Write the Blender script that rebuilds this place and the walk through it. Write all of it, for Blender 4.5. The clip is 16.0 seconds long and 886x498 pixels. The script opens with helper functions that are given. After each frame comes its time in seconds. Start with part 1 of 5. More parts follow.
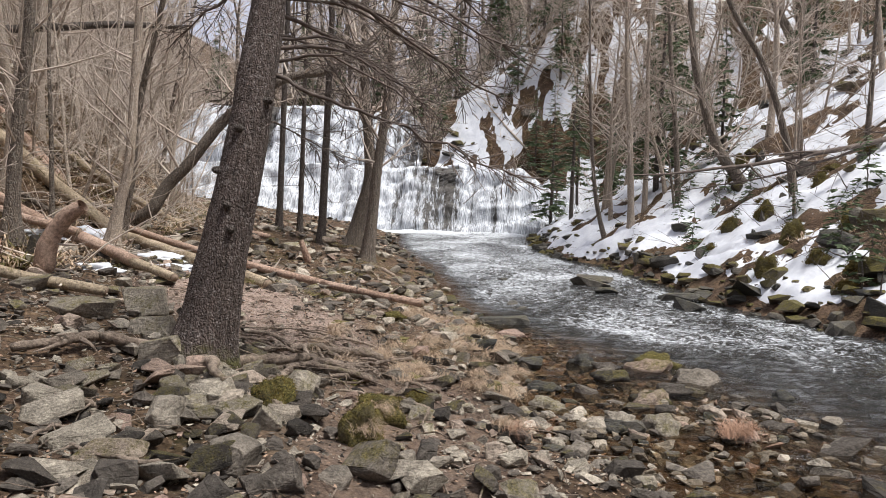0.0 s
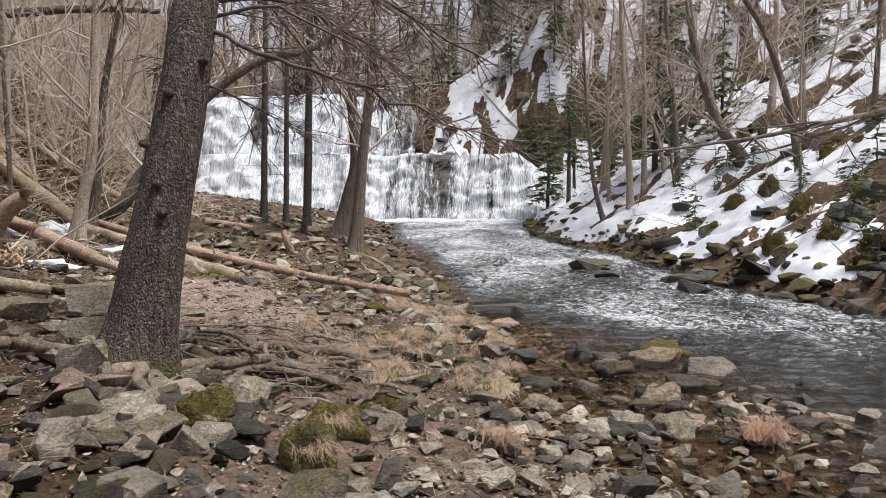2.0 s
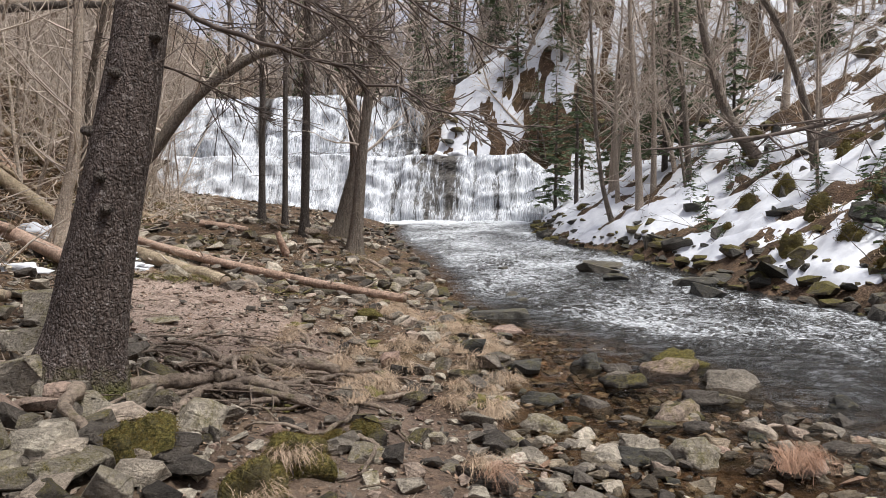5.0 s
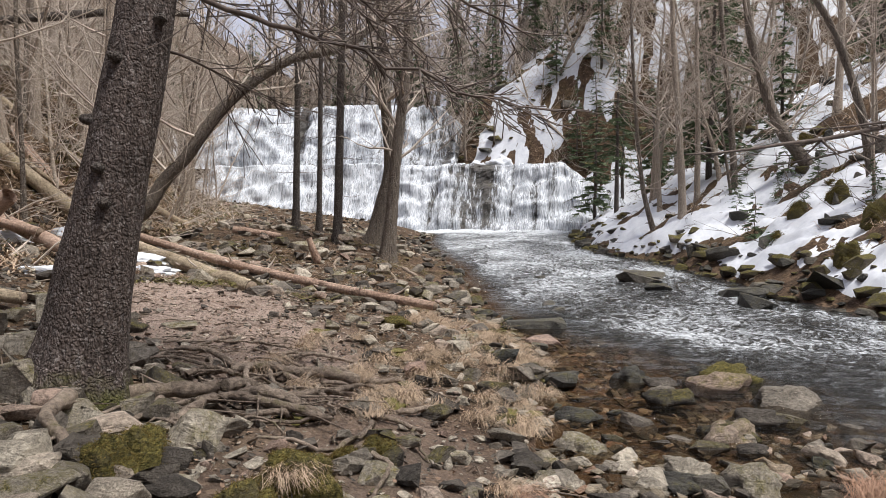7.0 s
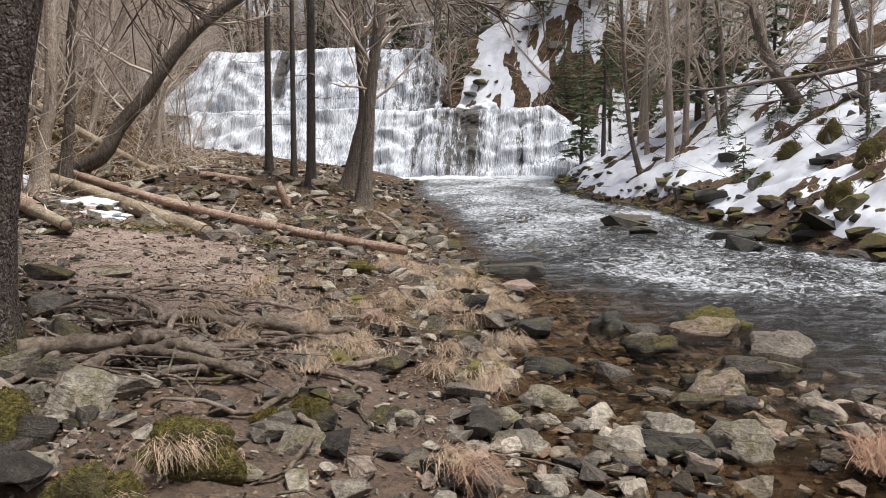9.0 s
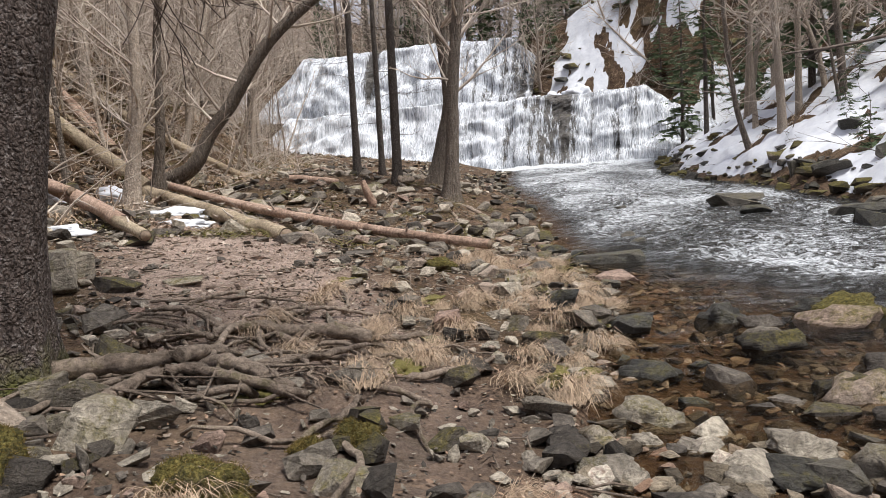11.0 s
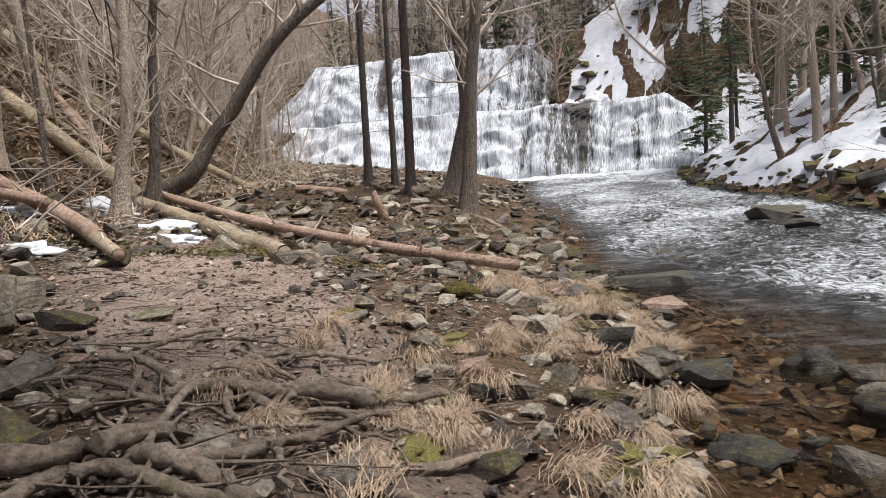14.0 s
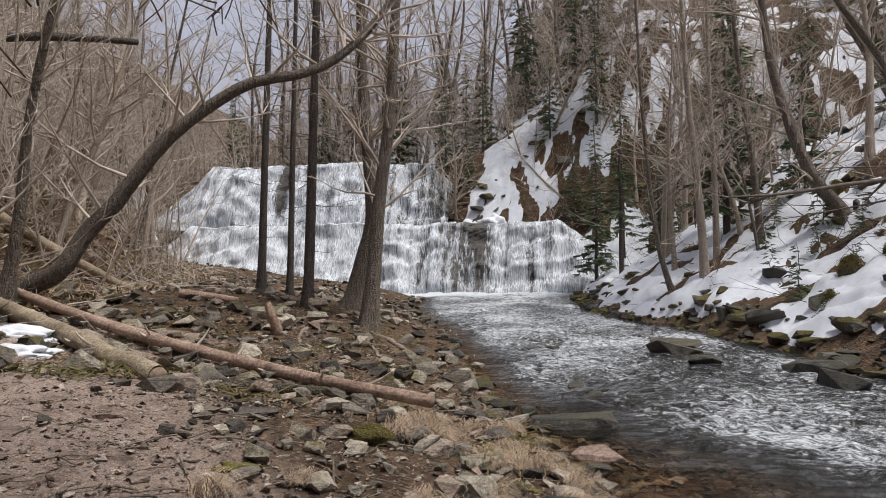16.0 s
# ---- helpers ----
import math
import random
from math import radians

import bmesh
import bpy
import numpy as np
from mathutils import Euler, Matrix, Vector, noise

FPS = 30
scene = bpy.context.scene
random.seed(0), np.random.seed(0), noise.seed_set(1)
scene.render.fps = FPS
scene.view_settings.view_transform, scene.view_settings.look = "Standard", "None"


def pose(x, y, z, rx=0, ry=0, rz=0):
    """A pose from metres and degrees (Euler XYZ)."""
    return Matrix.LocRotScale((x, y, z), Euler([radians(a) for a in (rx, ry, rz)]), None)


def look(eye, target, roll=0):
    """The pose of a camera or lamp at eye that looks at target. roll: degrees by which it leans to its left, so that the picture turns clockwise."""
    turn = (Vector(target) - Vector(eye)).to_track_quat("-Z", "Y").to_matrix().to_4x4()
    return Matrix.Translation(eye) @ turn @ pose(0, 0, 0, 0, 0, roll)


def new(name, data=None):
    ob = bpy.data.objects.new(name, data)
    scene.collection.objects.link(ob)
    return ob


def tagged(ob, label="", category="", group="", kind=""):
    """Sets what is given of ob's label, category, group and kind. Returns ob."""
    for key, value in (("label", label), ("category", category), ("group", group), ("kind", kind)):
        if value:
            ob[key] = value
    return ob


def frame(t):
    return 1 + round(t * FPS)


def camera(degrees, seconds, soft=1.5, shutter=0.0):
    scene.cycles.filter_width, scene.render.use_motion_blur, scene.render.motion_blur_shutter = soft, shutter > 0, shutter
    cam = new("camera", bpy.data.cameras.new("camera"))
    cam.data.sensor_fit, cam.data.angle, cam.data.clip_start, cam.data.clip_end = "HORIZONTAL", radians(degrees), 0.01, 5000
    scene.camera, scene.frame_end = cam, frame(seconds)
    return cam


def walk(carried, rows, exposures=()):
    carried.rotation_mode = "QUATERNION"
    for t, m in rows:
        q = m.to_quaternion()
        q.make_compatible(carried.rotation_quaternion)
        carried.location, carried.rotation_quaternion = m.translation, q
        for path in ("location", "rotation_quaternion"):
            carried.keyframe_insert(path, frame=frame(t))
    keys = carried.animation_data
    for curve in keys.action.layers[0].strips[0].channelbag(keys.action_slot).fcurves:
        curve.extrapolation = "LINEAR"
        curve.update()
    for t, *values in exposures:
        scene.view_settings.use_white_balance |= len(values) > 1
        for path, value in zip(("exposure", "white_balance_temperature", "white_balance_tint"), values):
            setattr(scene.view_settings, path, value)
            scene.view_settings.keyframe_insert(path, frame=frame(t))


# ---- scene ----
cam = camera(65.0, 16.0, 0.85)
PATH = [
    (0, (-0.888, 2.202, 1.537), (-1.089, 4.191, 1.481), 1.9),
    (0.5, (-0.86, 2.481, 1.478), (-1.06, 4.469, 1.382), 1.7),
    (1, (-0.799, 2.708, 1.484), (-0.984, 4.696, 1.366), 1.2),
    (1.5, (-0.793, 2.927, 1.426), (-0.969, 4.917, 1.326), 1.0),
    (2, (-0.752, 3.199, 1.432), (-0.951, 5.187, 1.345), 0.2),
    (2.5, (-0.678, 3.367, 1.416), (-0.911, 5.352, 1.324), -0.5),
    (3, (-0.641, 3.44, 1.406), (-0.878, 5.422, 1.275), -1.0),
    (3.5, (-0.587, 3.486, 1.367), (-0.786, 5.468, 1.188), -1.1),
    (4, (-0.584, 3.55, 1.348), (-0.74, 5.534, 1.147), -0.6),
    (4.5, (-0.644, 3.773, 1.327), (-0.798, 5.761, 1.176), -0.0),
    (5, (-0.664, 3.949, 1.396), (-0.886, 5.935, 1.316), 0.1),
    (5.2, (-0.669, 3.982, 1.419), (-0.934, 5.964, 1.363), 0.6),
    (7.3, (-0.626, 4.53, 1.282), (-0.957, 6.502, 1.232), 0.3),
    (7.5, (-0.632, 4.595, 1.272), (-0.954, 6.567, 1.21), 0.4),
    (8, (-0.644, 4.774, 1.21), (-0.93, 6.751, 1.103), 0.8),
    (8.2, (-0.614, 4.838, 1.193), (-0.886, 6.816, 1.064), 0.6),
    (10.3, (-0.374, 5.731, 1.085), (-0.829, 7.664, 0.846), -2.8),
    (10.5, (-0.368, 5.771, 1.072), (-0.86, 7.695, 0.834), -3.2),
    (11, (-0.402, 5.842, 1.087), (-0.978, 7.747, 0.882), -3.8),
    (11.5, (-0.625, 6.057, 1.084), (-1.24, 7.954, 0.935), -3.7),
    (12, (-0.757, 6.287, 1.138), (-1.343, 8.197, 1.042), -2.8),
    (12.5, (-0.743, 6.525, 1.167), (-1.289, 8.448, 1.113), -2.0),
    (13, (-0.748, 6.59, 1.124), (-1.299, 8.511, 1.036), -2.6),
    (13.5, (-0.745, 6.805, 1.087), (-1.343, 8.708, 0.948), -3.3),
    (14, (-0.828, 7.005, 1.1), (-1.439, 8.902, 0.926), -3.7),
    (14.5, (-1.062, 7.263, 1.138), (-1.604, 9.183, 0.991), -3.5),
    (15, (-1.132, 7.482, 1.182), (-1.591, 9.428, 1.156), -2.6),
    (15.5, (-1.185, 7.711, 1.255), (-1.554, 9.674, 1.355), -1.8),
    (16, (-1.318, 7.815, 1.245), (-1.615, 9.789, 1.379), -0.2),
]
walk(cam, [(t, look(eye, target, roll)) for t, eye, target, roll in PATH], [(0, 0.57), (5, 0.5), (8, 0.47), (11, 0.56), (13, 0.5), (14, 0.54), (15, 0.5), (16, 0.1)])

# ---------------------------------------------------------------- light
world = bpy.data.worlds.new("sky")
scene.world = world
world.use_nodes = True
wt = world.node_tree
bg = wt.nodes["Background"]
sky = wt.nodes.new("ShaderNodeTexSky")
sky.sky_type = "NISHITA"
sky.sun_disc = False
sky.sun_elevation = radians(68)
sky.sun_rotation = radians(106)
sky.air_density, sky.dust_density, sky.ozone_density = 1.0, 6.0, 1.0
# an overcast sky: the blue is veiled by cloud
veil = wt.nodes.new("ShaderNodeMix")
veil.data_type = "RGBA"
veil.inputs[0].default_value = 0.8
veil.inputs[7].default_value = (8.8, 9.1, 10.9, 1)
wt.links.new(sky.outputs[0], veil.inputs[6])
wt.links.new(veil.outputs[2], bg.inputs[0])
bg.inputs[1].default_value = 0.06
sun = new("sun", bpy.data.lights.new("sun", "SUN"))
sun.data.energy, sun.data.angle, sun.data.color = 3.4, radians(14), (1, 0.975, 0.94)
sun.matrix_world = look((17, -5, 44), (0, 0, 0))

# ---------------------------------------------------------------- materials


def material(name, rough=0.8, metal=0.0):
    m = bpy.data.materials.new(name)
    m.use_nodes = True
    b = m.node_tree.nodes["Principled BSDF"]
    b.inputs["Roughness"].default_value, b.inputs["Metallic"].default_value = rough, metal
    b.inputs["Specular IOR Level"].default_value = 0.2
    return m, m.node_tree, b


def node(nt, kind, **values):
    n = nt.nodes.new("ShaderNode" + kind)
    for key, value in values.items():
        n.inputs[key.replace("_", " ")].default_value = value
    return n


def coords(nt, stretch=(1, 1, 1), space="Object"):
    tc, mp = nt.nodes.new("ShaderNodeTexCoord"), nt.nodes.new("ShaderNodeMapping")
    mp.inputs["Scale"].default_value = stretch
    nt.links.new(tc.outputs[space], mp.inputs[0])
    return mp.outputs[0]


def noise_of(nt, vec, scale, detail=6, rough=0.6, distortion=0.0):
    n = node(nt, "TexNoise", Scale=scale, Detail=detail, Roughness=rough, Distortion=distortion)
    nt.links.new(vec, n.inputs["Vector"])
    return n.outputs[0]


def ramp(nt, fac, *stops):
    r = nt.nodes.new("ShaderNodeValToRGB")
    e = r.color_ramp.elements
    while len(e) < len(stops):
        e.new(0.5)
    for k, (at, c) in zip(e, stops):
        k.position = at
        k.color = (*c, 1) if isinstance(c, tuple) else (c, c, c, 1)
    nt.links.new(fac, r.inputs[0])
    return r.outputs[0]


def blend(nt, fac, a, b, how="MIX"):
    n = nt.nodes.new("ShaderNodeMix")
    n.data_type, n.blend_type = "RGBA", how
    for value, socket in ((fac, n.inputs[0]), (a, n.inputs[6]), (b, n.inputs[7])):
        if isinstance(value, tuple):
            socket.default_value = (*value, 1)
        elif isinstance(value, (int, float)):
            socket.default_value = value
        else:
            nt.links.new(value, socket)
    return n.outputs[2]


def math_of(nt, how, a, b):
    n = nt.nodes.new("ShaderNodeMath")
    n.operation = how
    for value, socket in ((a, n.inputs[0]), (b, n.inputs[1])):
        if isinstance(value, (int, float)):
            socket.default_value = value
        else:
            nt.links.new(value, socket)
    return n.outputs[0]


def bump(nt, b, height, strength=0.5, distance=0.02):
    n = node(nt, "Bump", Strength=strength, Distance=distance)
    nt.links.new(height, n.inputs["Height"])
    nt.links.new(n.outputs[0], b.inputs["Normal"])


def up_facing(nt):
    g, s = nt.nodes.new("ShaderNodeNewGeometry"), nt.nodes.new("ShaderNodeSeparateXYZ")
    nt.links.new(g.outputs["Normal"], s.inputs[0])
    return s.outputs[2]


def random_of(nt):
    return nt.nodes.new("ShaderNodeObjectInfo").outputs["Random"]


def island(nt):
    return nt.nodes.new("ShaderNodeNewGeometry").outputs["Random Per Island"]


def stone_material(name, moss, pick, wet=0.0, tones=None):
    m, nt, b = material(name, 0.75)
    v = coords(nt)
    tones = tones or ((0.0, (0.045, 0.039, 0.033)), (0.3, (0.12, 0.102, 0.084)), (0.55, (0.23, 0.2, 0.16)), (0.85, (0.38, 0.335, 0.265)), (1.0, (0.27, 0.185, 0.145)))
    base = ramp(nt, pick(nt), *tones)
    big = noise_of(nt, v, 2.2, 8, 0.7)
    fine = noise_of(nt, v, 28, 6, 0.75)
    layers = noise_of(nt, coords(nt, (3, 3, 13)), 1.6, 7, 0.7, 0.6)
    cracks = node(nt, "TexVoronoi", Scale=5.0)
    cracks.feature = "DISTANCE_TO_EDGE"
    nt.links.new(coords(nt, (1, 1, 1.8)), cracks.inputs["Vector"])
    cleft = ramp(nt, cracks.outputs["Distance"], (0.0, 0.0), (0.05, 1.0))
    c = blend(nt, 0.85, base, ramp(nt, big, (0.3, 0.2), (0.5, 0.55), (0.72, 0.85)), "OVERLAY")
    c = blend(nt, 0.8, c, ramp(nt, fine, (0.32, 0.15), (0.68, 0.85)), "OVERLAY")
    c = blend(nt, 0.3, c, ramp(nt, layers, (0.35, 0.2), (0.65, 0.75)), "OVERLAY")
    lichen = ramp(nt, noise_of(nt, v, 7, 8, 0.8), (0.6, 0.0), (0.68, 1.0))
    c = blend(nt, math_of(nt, "MULTIPLY", lichen, 0.4), c, (0.36, 0.36, 0.27))
    if moss > 0:
        mn = math_of(nt, "ADD", noise_of(nt, coords(nt, (1, 1, 1)), 5.0, 10, 0.82), math_of(nt, "MULTIPLY", up_facing(nt), 0.13))
        mask = ramp(nt, mn, (0.73 - 0.26 * moss, 0.0), (0.92 - 0.26 * moss, 1.0))
        green = ramp(nt, noise_of(nt, v, 45, 4, 0.8), (0.35, (0.022, 0.02, 0.006)), (0.5, (0.095, 0.082, 0.022)), (0.68, (0.25, 0.2, 0.06)))
        c = blend(nt, mask, c, green)
    nt.links.new(c, b.inputs["Base Color"])
    nt.links.new(ramp(nt, fine, (0.2, 0.62 - wet), (0.8, 0.92 - wet)), b.inputs["Roughness"])
    h = math_of(nt, "ADD", math_of(nt, "ADD", math_of(nt, "MULTIPLY", layers, 0.5), math_of(nt, "MULTIPLY", cleft, 0.06)), math_of(nt, "ADD", big, math_of(nt, "MULTIPLY", fine, 0.35)))
    bump(nt, b, h, 1.0, 0.07)
    return m


def bark_material(name, dark, light, patch, scale=1.0, moss=0.0, relief=0.04):
    m, nt, b = material(name, 0.9)
    v = coords(nt)
    vv = node(nt, "TexVoronoi", Scale=44 * scale)
    warp = nt.nodes.new("ShaderNodeVectorMath")
    warp.operation = "MULTIPLY_ADD"
    wob = node(nt, "TexNoise", Scale=9 * scale, Detail=4)
    nt.links.new(v, wob.inputs["Vector"])
    nt.links.new(wob.outputs["Color"], warp.inputs[0])
    warp.inputs[1].default_value = (0.06, 0.06, 0.09)
    nt.links.new(coords(nt, (1, 1, 0.7)), warp.inputs[2])
    nt.links.new(warp.outputs[0], vv.inputs["Vector"])
    plates = vv.outputs["Distance"]
    streak = noise_of(nt, coords(nt, (9, 9, 1.3)), 3 * scale, 7, 0.7)
    fine = noise_of(nt, v, 60 * scale, 5, 0.7)
    c = ramp(nt, streak, (0.3, dark), (0.7, light))
    c = blend(nt, 0.3, c, ramp(nt, plates, (0.08, 0.8), (0.55, 0.1)), "OVERLAY")
    c = blend(nt, 0.8, c, ramp(nt, fine, (0.3, 0.2), (0.7, 0.8)), "OVERLAY")
    lich = ramp(nt, noise_of(nt, v, 22 * scale, 9, 0.85), (0.52, 0.0), (0.62, 1.0))
    c = blend(nt, math_of(nt, "MULTIPLY", lich, 0.55), c, patch)
    if moss > 0:
        s = nt.nodes.new("ShaderNodeSeparateXYZ")
        nt.links.new(coords(nt), s.inputs[0])
        low = ramp(nt, math_of(nt, "ADD", math_of(nt, "MULTIPLY", s.outputs[2], 0.9), noise_of(nt, v, 4, 6, 0.7)), (0.55, 1.0), (0.85, 0.0))
        c = blend(nt, math_of(nt, "MULTIPLY", low, moss), c, ramp(nt, fine, (0.3, (0.04, 0.045, 0.012)), (0.7, (0.15, 0.145, 0.04))))
    c = blend(nt, 0.25, c, ramp(nt, random_of(nt), (0, 0.35), (1, 0.65)), "OVERLAY")
    nt.links.new(c, b.inputs["Base Color"])
    h = math_of(nt, "ADD", math_of(nt, "MULTIPLY", plates, -1.0), math_of(nt, "ADD", streak, math_of(nt, "MULTIPLY", fine, 0.4)))
    bump(nt, b, h, 1.0, relief)
    return m


def plain_material(name, c1, c2, scale=8, rough=0.85, per_island=False):
    m, nt, b = material(name, rough)
    f = noise_of(nt, coords(nt), scale, 6, 0.7)
    c = ramp(nt, f, (0.3, c1), (0.7, c2))
    if per_island:
        c = blend(nt, 0.6, c, ramp(nt, island(nt), (0, 0.25), (1, 0.75)), "OVERLAY")
    nt.links.new(c, b.inputs["Base Color"])
    bump(nt, b, f, 0.5, 0.02)
    return m


def ground_material():
    m, nt, b = material("forest_floor", 0.9)
    v = coords(nt)
    big = noise_of(nt, v, 0.35, 6, 0.65, 0.4)
    mid = noise_of(nt, v, 2.3, 8, 0.7)
    fine = noise_of(nt, v, 22, 8, 0.8)
    leaf = node(nt, "TexVoronoi", Scale=19)
    nt.links.new(v, leaf.inputs["Vector"])
    leafcol = ramp(nt, leaf.outputs["Color"], (0.0, (0.04, 0.026, 0.018)), (0.35, (0.19, 0.125, 0.085)), (0.65, (0.4, 0.28, 0.2)), (1.0, (0.1, 0.062, 0.043)))
    # soil tones; the near-black low stop paints crevice shade into the hollows
    earth = ramp(nt, fine, (0.36, (0.014, 0.009, 0.007)), (0.5, (0.22, 0.145, 0.112)), (0.66, (0.5, 0.37, 0.3)))
    c = blend(nt, ramp(nt, mid, (0.42, 0.0), (0.58, 1.0)), earth, leafcol)
    c = blend(nt, ramp(nt, big, (0.5, 0.0), (0.66, 0.55)), c, ramp(nt, fine, (0.3, (0.12, 0.09, 0.04)), (0.7, (0.3, 0.22, 0.1))))
    mossn = ramp(nt, noise_of(nt, v, 1.1, 9, 0.75), (0.58, 0.0), (0.66, 0.8))
    c = blend(nt, mossn, c, ramp(nt, fine, (0.3, (0.045, 0.045, 0.015)), (0.7, (0.17, 0.155, 0.05))))
    # off-path ground darkened evenly: brown soil plus painted shade of gaps between stones
    c = blend(nt, 1.0, c, (0.44, 0.42, 0.36), "MULTIPLY")
    patches = noise_of(nt, v, 1.5, 10, 0.75, 0.5)
    c = blend(nt, 0.75, c, ramp(nt, patches, (0.36, 0.12), (0.5, 0.5), (0.64, 0.85)), "OVERLAY")
    pa = nt.nodes.new("ShaderNodeAttribute")
    pa.attribute_name = "trodden"
    grit = noise_of(nt, v, 60, 8, 0.85)
    worn = ramp(nt, grit, (0.32, (0.1, 0.066, 0.053)), (0.5, (0.38, 0.285, 0.23)), (0.66, (0.68, 0.56, 0.47)))
    pm = math_of(nt, "MULTIPLY", pa.outputs["Fac"], ramp(nt, mid, (0.34, 0.25), (0.5, 1.0)))
    c = blend(nt, pm, c, worn)
    nt.links.new(c, b.inputs["Base Color"])
    bump(nt, b, math_of(nt, "ADD", fine, math_of(nt, "ADD", mid, leaf.outputs["Distance"])), 1.0, 0.04)
    return m


def snow_material(name="old_snow"):
    m, nt, b = material(name, 0.6)
    v = coords(nt)
    f = noise_of(nt, v, 3, 8, 0.7)
    dirt = noise_of(nt, v, 40, 6, 0.8)
    c = ramp(nt, f, (0.3, (0.58, 0.6, 0.645)), (0.65, (0.74, 0.755, 0.78)))
    c = blend(nt, math_of(nt, "MULTIPLY", ramp(nt, dirt, (0.62, 0.0), (0.7, 1.0)), 0.5), c, (0.3, 0.25, 0.2))
    nt.links.new(c, b.inputs["Base Color"])
    b.inputs["Subsurface Weight"].default_value = 0.0
    bump(nt, b, f, 0.4, 0.08)
    return m


def water_material():
    m = bpy.data.materials.new("stream_water")
    m.use_nodes = True
    nt = m.node_tree
    nt.nodes.remove(nt.nodes["Principled BSDF"])
    out = nt.nodes["Material Output"]
    v = coords(nt)
    flow = coords(nt, (0.75, 1.25, 1.0))
    n1 = noise_of(nt, flow, 2.6, 6, 0.65, 0.6)
    n2 = noise_of(nt, flow, 14, 6, 0.7, 0.4)
    bm_ = node(nt, "Bump", Strength=1.0, Distance=0.16)
    nt.links.new(math_of(nt, "ADD", n1, math_of(nt, "MULTIPLY", n2, 0.9)), bm_.inputs["Height"])
    clear = node(nt, "BsdfTransparent", Color=(0.63, 0.52, 0.39, 1))
    gloss = node(nt, "BsdfGlossy", Roughness=0.03, Color=(1, 1, 1, 1))
    nt.links.new(bm_.outputs[0], gloss.inputs["Normal"])
    fr = node(nt, "Fresnel", IOR=1.33)
    nt.links.new(bm_.outputs[0], fr.inputs["Normal"])
    mix = nt.nodes.new("ShaderNodeMixShader")
    nt.links.new(fr.outputs[0], mix.inputs[0])
    nt.links.new(clear.outputs[0], mix.inputs[1])
    nt.links.new(gloss.outputs[0], mix.inputs[2])
    # dark deep water where the stream runs fast
    deep = node(nt, "BsdfPrincipled", Roughness=0.06)
    nt.links.new(ramp(nt, n1, (0.38, (0.014, 0.013, 0.011)), (0.68, (0.06, 0.058, 0.053))), deep.inputs["Base Color"])
    nt.links.new(bm_.outputs[0], deep.inputs["Normal"])
    a = nt.nodes.new("ShaderNodeAttribute")
    a.attribute_name = "depth"
    mix2 = nt.nodes.new("ShaderNodeMixShader")
    nt.links.new(a.outputs["Fac"], mix2.inputs[0])
    nt.links.new(mix.outputs[0], mix2.inputs[1])
    nt.links.new(deep.outputs[0], mix2.inputs[2])
    # broken white water
    foam = node(nt, "BsdfDiffuse", Color=(0.68, 0.71, 0.73, 1))
    fa = nt.nodes.new("ShaderNodeAttribute")
    fa.attribute_name = "rapid"
    fn = noise_of(nt, coords(nt, (1.0, 1.0, 1.0)), 5.5, 12, 0.84, 1.4)
    patchy = noise_of(nt, coords(nt, (0.6, 0.35, 1.0)), 0.8, 4, 0.6)
    fn = math_of(nt, "ADD", fn, math_of(nt, "MULTIPLY", math_of(nt, "SUBTRACT", patchy, 0.5), 0.22))
    f = math_of(nt, "ADD", fn, math_of(nt, "MULTIPLY", fa.outputs["Fac"], 0.225))
    fm = ramp(nt, f, (0.64, 0.0), (0.77, 0.75))
    mix3 = nt.nodes.new("ShaderNodeMixShader")
    nt.links.new(fm, mix3.inputs[0])
    nt.links.new(mix2.outputs[0], mix3.inputs[1])
    nt.links.new(foam.outputs[0], mix3.inputs[2])
    nt.links.new(mix3.outputs[0], out.inputs[0])
    return m


def fall_material():
    m, nt, b = material("falling_water", 0.4)
    out = nt.nodes["Material Output"]
    streak = noise_of(nt, coords(nt, (3.2, 1.0, 0.42)), 1.6, 10, 0.78, 0.3)
    fine = noise_of(nt, coords(nt, (12, 2.0, 1.1)), 1.6, 6, 0.75)
    nt.links.new(ramp(nt, fine, (0.37, (0.3, 0.34, 0.39)), (0.55, (0.8, 0.82, 0.85))), b.inputs["Base Color"])
    bump(nt, b, math_of(nt, "ADD", streak, fine), 0.8, 0.1)
    a = nt.nodes.new("ShaderNodeAttribute")
    a.attribute_name = "flow"
    f = math_of(nt, "ADD", math_of(nt, "ADD", math_of(nt, "MULTIPLY", streak, 0.75), math_of(nt, "MULTIPLY", fine, 0.35)), a.outputs["Fac"])
    clear = node(nt, "BsdfTransparent")
    mix = nt.nodes.new("ShaderNodeMixShader")
    nt.links.new(ramp(nt, f, (0.4, 0.0), (0.56, 1.0)), mix.inputs[0])
    nt.links.new(clear.outputs[0], mix.inputs[1])
    nt.links.new(b.outputs[0], mix.inputs[2])
    nt.links.new(mix.outputs[0], out.inputs[0])
    return m


MOSSY = stone_material("mossy_stone", 0.75, random_of)
STONE = stone_material("shale_stone", 0.22, random_of)
BARE = stone_material("pale_stone", 0.0, random_of)
GRAVEL = stone_material("loose_gravel", 0.12, island)
WETROCK = stone_material("wet_rock", 0.5, random_of, 0.35, ((0.0, (0.035, 0.034, 0.03)), (0.5, (0.07, 0.065, 0.055)), (1.0, (0.12, 0.105, 0.085))))
